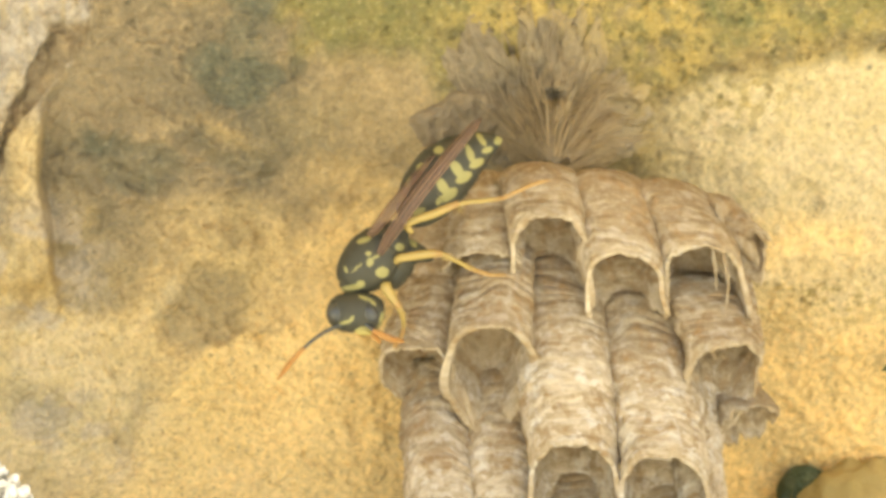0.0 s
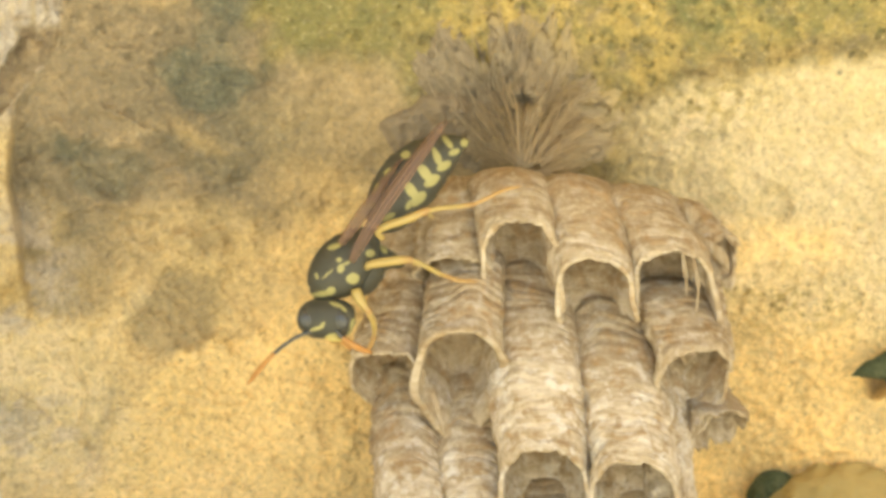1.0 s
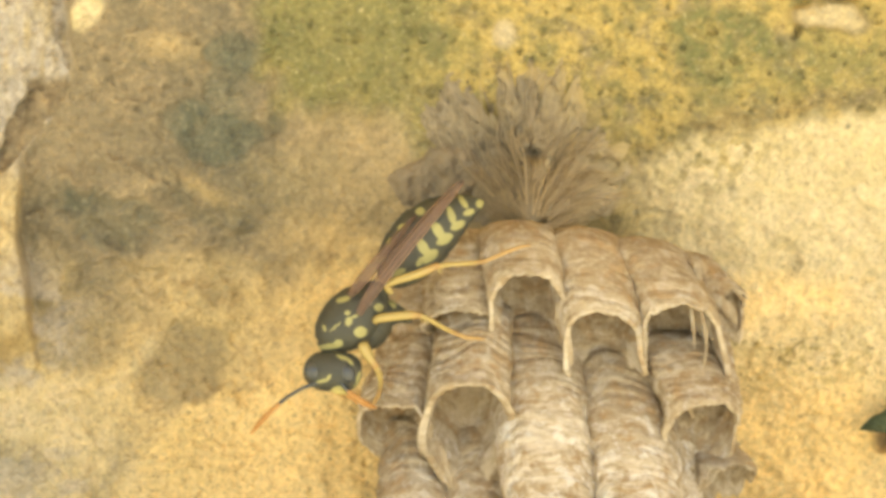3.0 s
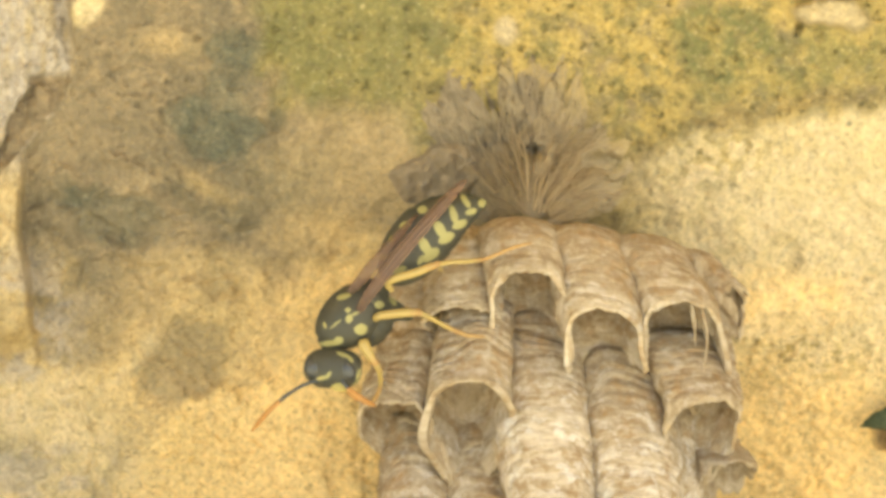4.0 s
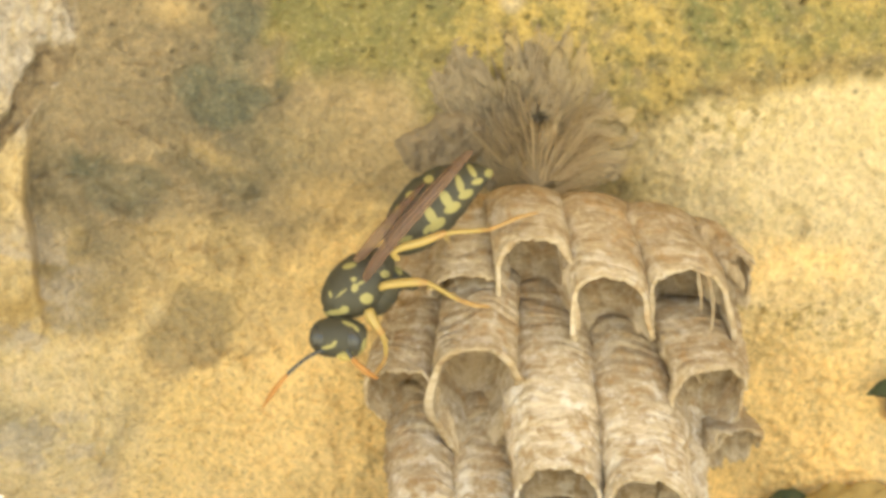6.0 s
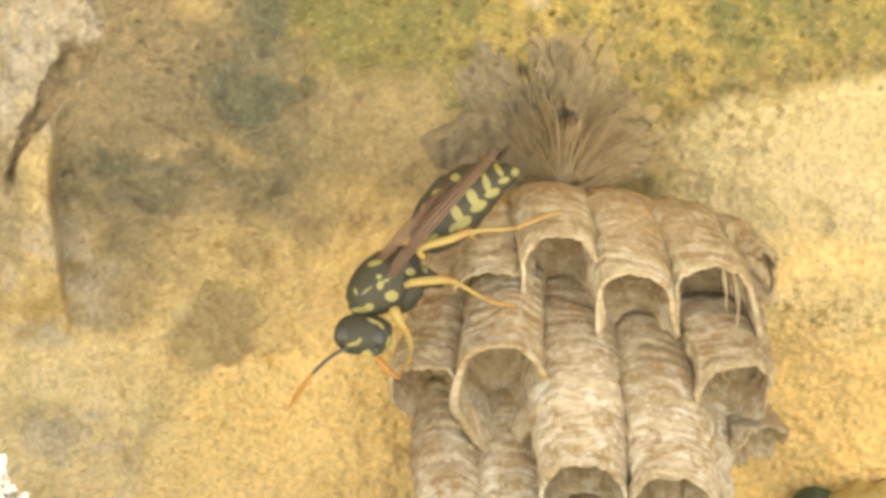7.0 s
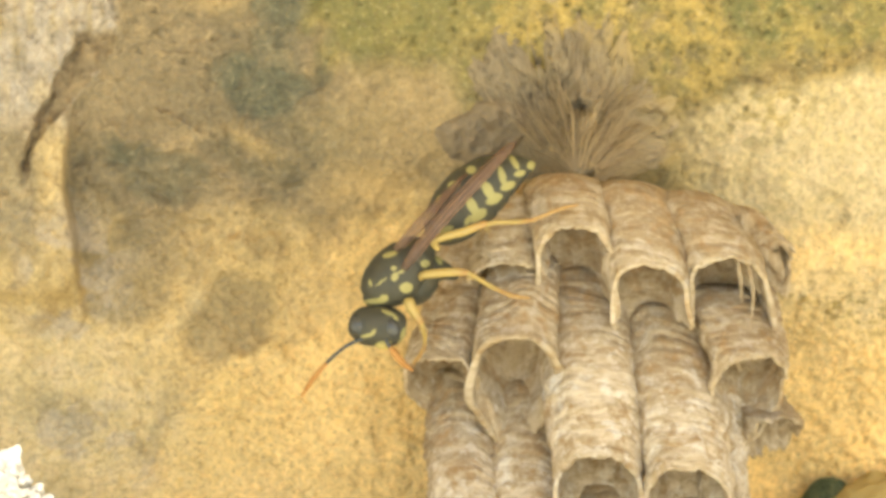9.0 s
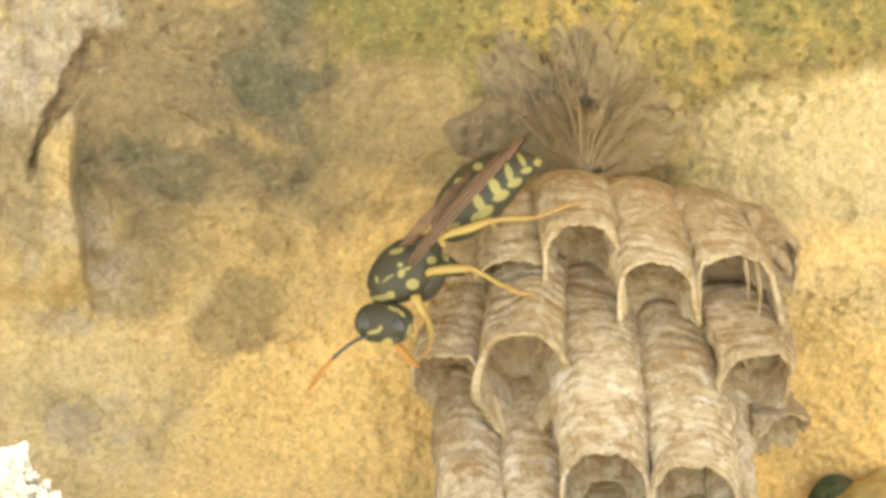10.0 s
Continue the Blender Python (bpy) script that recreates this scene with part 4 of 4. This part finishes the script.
part("mandible", loft([(628, 678, -86, 2, 2), (636, 682, -84, 5, 5), (645, 690, -80, 4, 4), (650, 698, -76, 1, 1)], 16, 14, W), ORANGE, head)
feelers = []
for base, whip in (([(592, 662, -94, 3.2, 3.2), (574, 663, -100, 3.8, 3.8), (552, 671, -104, 3.2, 3.2), (530, 684, -106, 3.4, 3.4), (510, 699, -106, 3.4, 3.4)],
                    [(513, 697, -106, 3.6, 3.6), (498, 710, -106, 4.6, 4.6), (480, 729, -104, 4.8, 4.8), (462, 750, -100, 2.2, 2.2)]),
                   ([(620, 656, -104, 3.2, 3.2), (627, 666, -108, 3.8, 3.8), (636, 677, -110, 3.6, 3.6)],
                    [(634, 675, -110, 3.8, 3.8), (650, 688, -106, 5.6, 5.6), (666, 698, -98, 5.6, 5.6), (683, 705, -88, 3, 3)])):
    root = g(*base[0][:3])
    feeler = part("antenna", loft(whip, 22, 14, root, rough=0.03), ORANGE, wasp, "orange antenna with a dark base", at=root - W)
    part("scape", loft(base, 18, 12, root), EYE_SHELL, feeler)
    feelers.append((feeler, root - W))

# abdomen: rings that taper from the waist to the tip, on an axis from the petiole
ABDOMEN = [(697, 488, -58, 5, 5), (708, 474, -60, 30, 26), (732, 445, -62, 49, 42), (762, 408, -62, 55, 46), (792, 380, -60, 50, 43), (822, 360, -56, 38, 34), (848, 348, -52, 24, 23), (866, 342, -50, 11, 11), (874, 339, -50, 2, 2)]
band_marks = [(768, 421, 9, 18, -32), (779, 437, 17, 9, -38), (762, 446, 5, 10, 30), (794, 391, 9, 16, -35), (806, 406, 16, 8.5, -32), (817, 364, 6.5, 17, -20), (829, 381, 14, 7.5, -25), (838, 340, 5, 15, -35), (848, 358, 10, 6, -15), (868, 342, 8, 8, 0),
              (733, 386, 11, 7, -10), (762, 357, 9, 7, -10), (707, 414, 4, 10, 20), (692, 444, 10, 5, -20), (724, 465, 14, 5, -20)]
LINE = spline(ABDOMEN, 241)
abdomen = None
for front, back in ((0, 74), (68, 104), (99, 134), (129, 163), (158, 194), (189, 240)):
    ring = LINE[front:back + 1].copy()
    swell = np.linspace(0.965, 1.02, len(ring))
    ring[:, 3:] *= swell[:, None] if front else 1.0
    tergite = part("tergite" if front else "abdomen", loft(ring.tolist(), 44, 120, PETIOLE, band_marks, 0.004, 8 + front), BLACK, abdomen or wasp, at=(0, 0, 0) if front else PETIOLE - W)
    abdomen = abdomen or tergite


def wing(line_pts, seed):
    """A folded wing: a thin pleated blade with veins."""
    s = spline(line_pts, 60)
    c, w = s[:, :3], s[:, 3]
    t = np.gradient(c, axis=0)
    n = np.stack([-t[:, 1], t[:, 0]], -1)
    n /= np.linalg.norm(n, axis=1)[:, None]
    x = np.linspace(-1, 1, 25)
    a, b = c[:, None, 0] + n[:, None, 0] * w[:, None] * x, c[:, None, 1] + n[:, None, 1] * w[:, None] * x
    pleat = 0.6 * np.cos(x * 9 + seed)[None] - 5 * (1 - x ** 2)[None]
    d = c[:, None, 2] + pleat + 0 * a
    vein = np.maximum.reduce([np.exp(-((x[None] - p - q * np.linspace(0, 1, 60)[:, None]) / 0.09) ** 2) for p, q in ((-0.96, 0), (-0.5, 0.45), (0.1, 0.5), (0.96, 0))])
    verts = np.concatenate([gn(a, b, d).reshape(-1, 3), gn(a, b, d + 1.2).reshape(-1, 3)]) - np.array(PETIOLE)
    q = quads(60, 25, False)
    ob = part("wing", mesh_of("wing", verts, np.concatenate([q, (q + 1500)[:, ::-1]]), {"mark": ("FLOAT", np.concatenate([vein.ravel(), vein.ravel()]))}), WING, wasp, "folded reddish-brown translucent wing", at=PETIOLE - W)
    return ob


wing_right = wing([(654, 540, -112, 6), (675, 506, -120, 10), (712, 453, -124, 12), (752, 402, -124, 12), (795, 350, -114, 10), (825, 315, -102, 7), (838, 302, -96, 2)], 0)
wing_left = wing([(636, 508, -104, 5), (652, 490, -112, 9), (678, 458, -116, 11), (704, 426, -114, 9), (726, 398, -106, 7), (748, 372, -98, 4), (756, 364, -96, 1)], 2)


def leg(name, femur, tibia, tarsus, label):
    up = part(name, loft(femur, 26, 18, W), LIMB, wasp, label)
    part("tibia", loft(tibia, 22, 14, W), LIMB, up)
    x, y, z = tibia[0][:3]
    for da, db in ((5, 16), (13, 17)):
        part("spur", loft([(x + 2, y, z, 1.6, 1.6), (x + da * 0.6, y + db * 0.5, z - 2, 1.2, 1.2), (x + da, y + db, z, 0.5, 0.5)], 8, 8, W), LIMB, up)
    part("tarsus", loft(tarsus, 26, 12, W, rough=0.06), ORANGE_LIMB, up)
    return up


ORANGE_LIMB = plain("orange_limb", (0.37, 0.22, 0.07), (0.44, 0.28, 0.1), 2500, 0.45)
leg("hind_leg", [(712, 502, -95, 5, 5), (704, 490, -104, 6, 6), (720, 480, -112, 7, 7), (755, 470, -118, 7.5, 7.5), (780, 460, -120, 7, 7), (797, 453, -120, 5, 5)],
    [(793, 456, -120, 4.5, 4.5), (815, 452, -114, 4.2, 4.2), (850, 450, -104, 4.2, 4.2), (876, 447, -96, 3.5, 3.5)],
    [(874, 448, -96, 3.5, 3.5), (895, 439, -90, 3.6, 3.6), (920, 428, -84, 3.6, 3.6), (942, 421, -74, 3, 3), (958, 418, -66, 2, 2)], "slender yellow leg")
leg("middle_leg", [(682, 552, -90, 6, 6), (690, 547, -100, 7.5, 7.5), (720, 543, -108, 8, 8), (748, 541, -110, 7.5, 7.5), (764, 542, -108, 5, 5)],
    [(762, 541, -108, 4.5, 4.5), (785, 553, -96, 4.2, 4.2), (808, 566, -80, 4.2, 4.2), (830, 576, -64, 4, 4)],
    [(828, 575, -64, 4, 4), (845, 581, -52, 4, 4), (862, 583, -44, 3.4, 3.4), (876, 584, -36, 2, 2)], "slender yellow leg")
leg("front_leg", [(662, 592, -92, 9, 8), (664, 600, -96, 10, 9), (674, 618, -98, 8, 8), (685, 634, -96, 6, 6)],
    [(684, 632, -96, 5.5, 5.5), (690, 648, -86, 5, 5), (692, 664, -70, 4, 4), (690, 678, -50, 3, 3)],
    [(691, 676, -50, 4, 4), (684, 690, -30, 4, 4), (676, 700, -8, 3.5, 3.5), (672, 708, 30, 2.5, 2.5)], "slender yellow leg")

# ------------------------------------------------------------------ loose stone and moss
stone = thing("sunlit_stone", g(-225, 1090, -2000), "pale crumbly stone in full sunlight on the ledge", "stone")
bm = bmesh.new()
bmesh.ops.create_icosphere(bm, subdivisions=6, radius=1)
for v in bm.verts:
    p = v.co.copy()
    v.co = Vector((p.x * 0.008, p.y * 0.0066, p.z * 0.0064)) * (1 + 0.2 * noise.noise(p * 1.9) + 0.16 * noise.noise(p * 5) + 0.1 * noise.noise(p * 13))
part("stone_body", bm, PALE_STONE, stone)
bm = bmesh.new()
bmesh.ops.create_cone(bm, segments=24, radius1=0.011, radius2=0.006, depth=0.024, cap_ends=True, matrix=Matrix.Translation((-0.002, 0, -0.013)))
for v in bm.verts:
    v.co += noise.noise_vector(v.co * 200) * 0.001
part("stone_foot", bm, PALE_STONE, stone)
crumbs = random.Random(4)
for _ in range(70):
    bm = bmesh.new()
    r = crumbs.uniform(0.00018, 0.00046)
    bmesh.ops.create_icosphere(bm, subdivisions=2, radius=r)
    for v in bm.verts:
        v.co *= 1 + 0.7 * noise.noise(v.co / r * 1.5 + Vector((_, 0, 0)))
    th, reach = crumbs.uniform(0.1, 1.5), crumbs.uniform(0.94, 1.1)
    part("crumb", bm, PALE_STONE, stone, at=(reach * 0.0074 * math.cos(th), crumbs.uniform(-0.003, 0.002), reach * 0.0062 * math.sin(th)))


spot = g(1600, 735, 380)
leaf = thing("moss_tuft", spot, "dark green pointed moss tuft in a hole of the rock", "moss")
part("moss_cushion", loft([(1540, 744, 385, 1, 1), (1556, 738, 380, 9, 8), (1580, 732, 376, 19, 14), (1612, 728, 380, 26, 18), (1650, 726, 395, 14, 10), (1662, 726, 400, 2, 2)], 50, 40, spot, rough=0.12, seed=5), MOSS, leaf)
spot = g(1500, 1010, 430)
knob = thing("rock_knob", spot, "rounded olive-ochre stone at the foot of the rock face", "stone")
part("stone_body", loft([(1392, 1045, 520, 4, 4), (1404, 1030, 500, 40, 46), (1440, 1012, 480, 78, 66), (1500, 1000, 470, 98, 76), (1570, 1004, 475, 96, 76), (1640, 1020, 490, 70, 60), (1680, 1030, 510, 4, 4)], 70, 72, spot, rough=0.07, seed=11), KNOB, knob)
spot = g(1400, 960, 480)
cushion = thing("moss_clump", spot, "dark green moss cushion against a rounded stone", "moss")
part("moss_cushion", loft([(1362, 986, 505, 2, 2), (1372, 966, 490, 20, 20), (1392, 940, 476, 26, 24), (1414, 938, 474, 26, 24), (1436, 958, 480, 22, 20), (1448, 978, 496, 2, 2)], 50, 48, spot, rough=0.1, seed=12), MOSS, cushion)


# ------------------------------------------------------------------ movement
def motions():
    body, tail = [], []
    # seconds, shift right and down, clockwise turn of the body, extra turn of the abdomen
    for t, du, dv, turn, bend in ((0, -0.8, -2.9, -1.86, 1.24), (0.5, 0.4, -2.0, -2.04, -2.07), (1, 0.1, -0.5, -1.91, -1.56), (1.5, 0.7, 0.8, -0.65, -1.09), (2, -1.0, 0.8, -0.57, -0.15),
                                  (2.5, 0, 0, 0, 0), (3, -0.1, 0.4, -0.22, 0.71), (4.5, -1.3, 2.4, 0.18, 2.06), (5, -1.5, 2.2, 0.28, 2.39), (5.5, -2.0, 2.7, 0.22, 1.78), (7, -1.7, 3.8, 0.83, 1.98),
                                  (7.5, -1.7, 3.4, 1.2, 1.9), (8, -2.3, 4.0, 1.22, 2.45), (8.5, -1.7, 3.8, 1.06, 2.81), (9, -2.0, 4.7, 1.16, 2.44), (9.5, -1.7, 4.3, 1.4, 2.1), (10, -3.0, 4.6, 1.14, 2.65)):
        body.append((t, Matrix.Translation(W + Vector((du * K, 0, -dv * K))) @ pose(0, 0, 0, 0, turn, 0)))
        tail.append((t, Matrix.Translation(PETIOLE - W) @ pose(0, 0, 0, 0, bend, 0)))
    walk(wasp, body)
    # seconds, clockwise turn of the two antennae on the head
    sweep = ((0, -2, -9), (0.5, -1, -2), (1, -1, -2), (1.5, 0, 1.5), (2, 0, 0), (2.5, 0, 0), (3, 0, 0), (4.5, -2, 1), (5, -3.5, 2), (5.5, -5, 4), (7, -9.8, 11),
             (7.5, -9, 12), (8, -8.7, 13), (8.5, -8, 13), (9, -8, 12), (9.5, -7.5, 12), (10, -7.3, 12))
    for k, (feeler, spot) in enumerate(feelers):
        walk(feeler, [(row[0], Matrix.Translation(spot) @ pose(0, 0, 0, 0, row[1 + k], 0)) for row in sweep])
    walk(abdomen, tail)
    walk(wing_right, tail)
    walk(wing_left, tail)


motions()
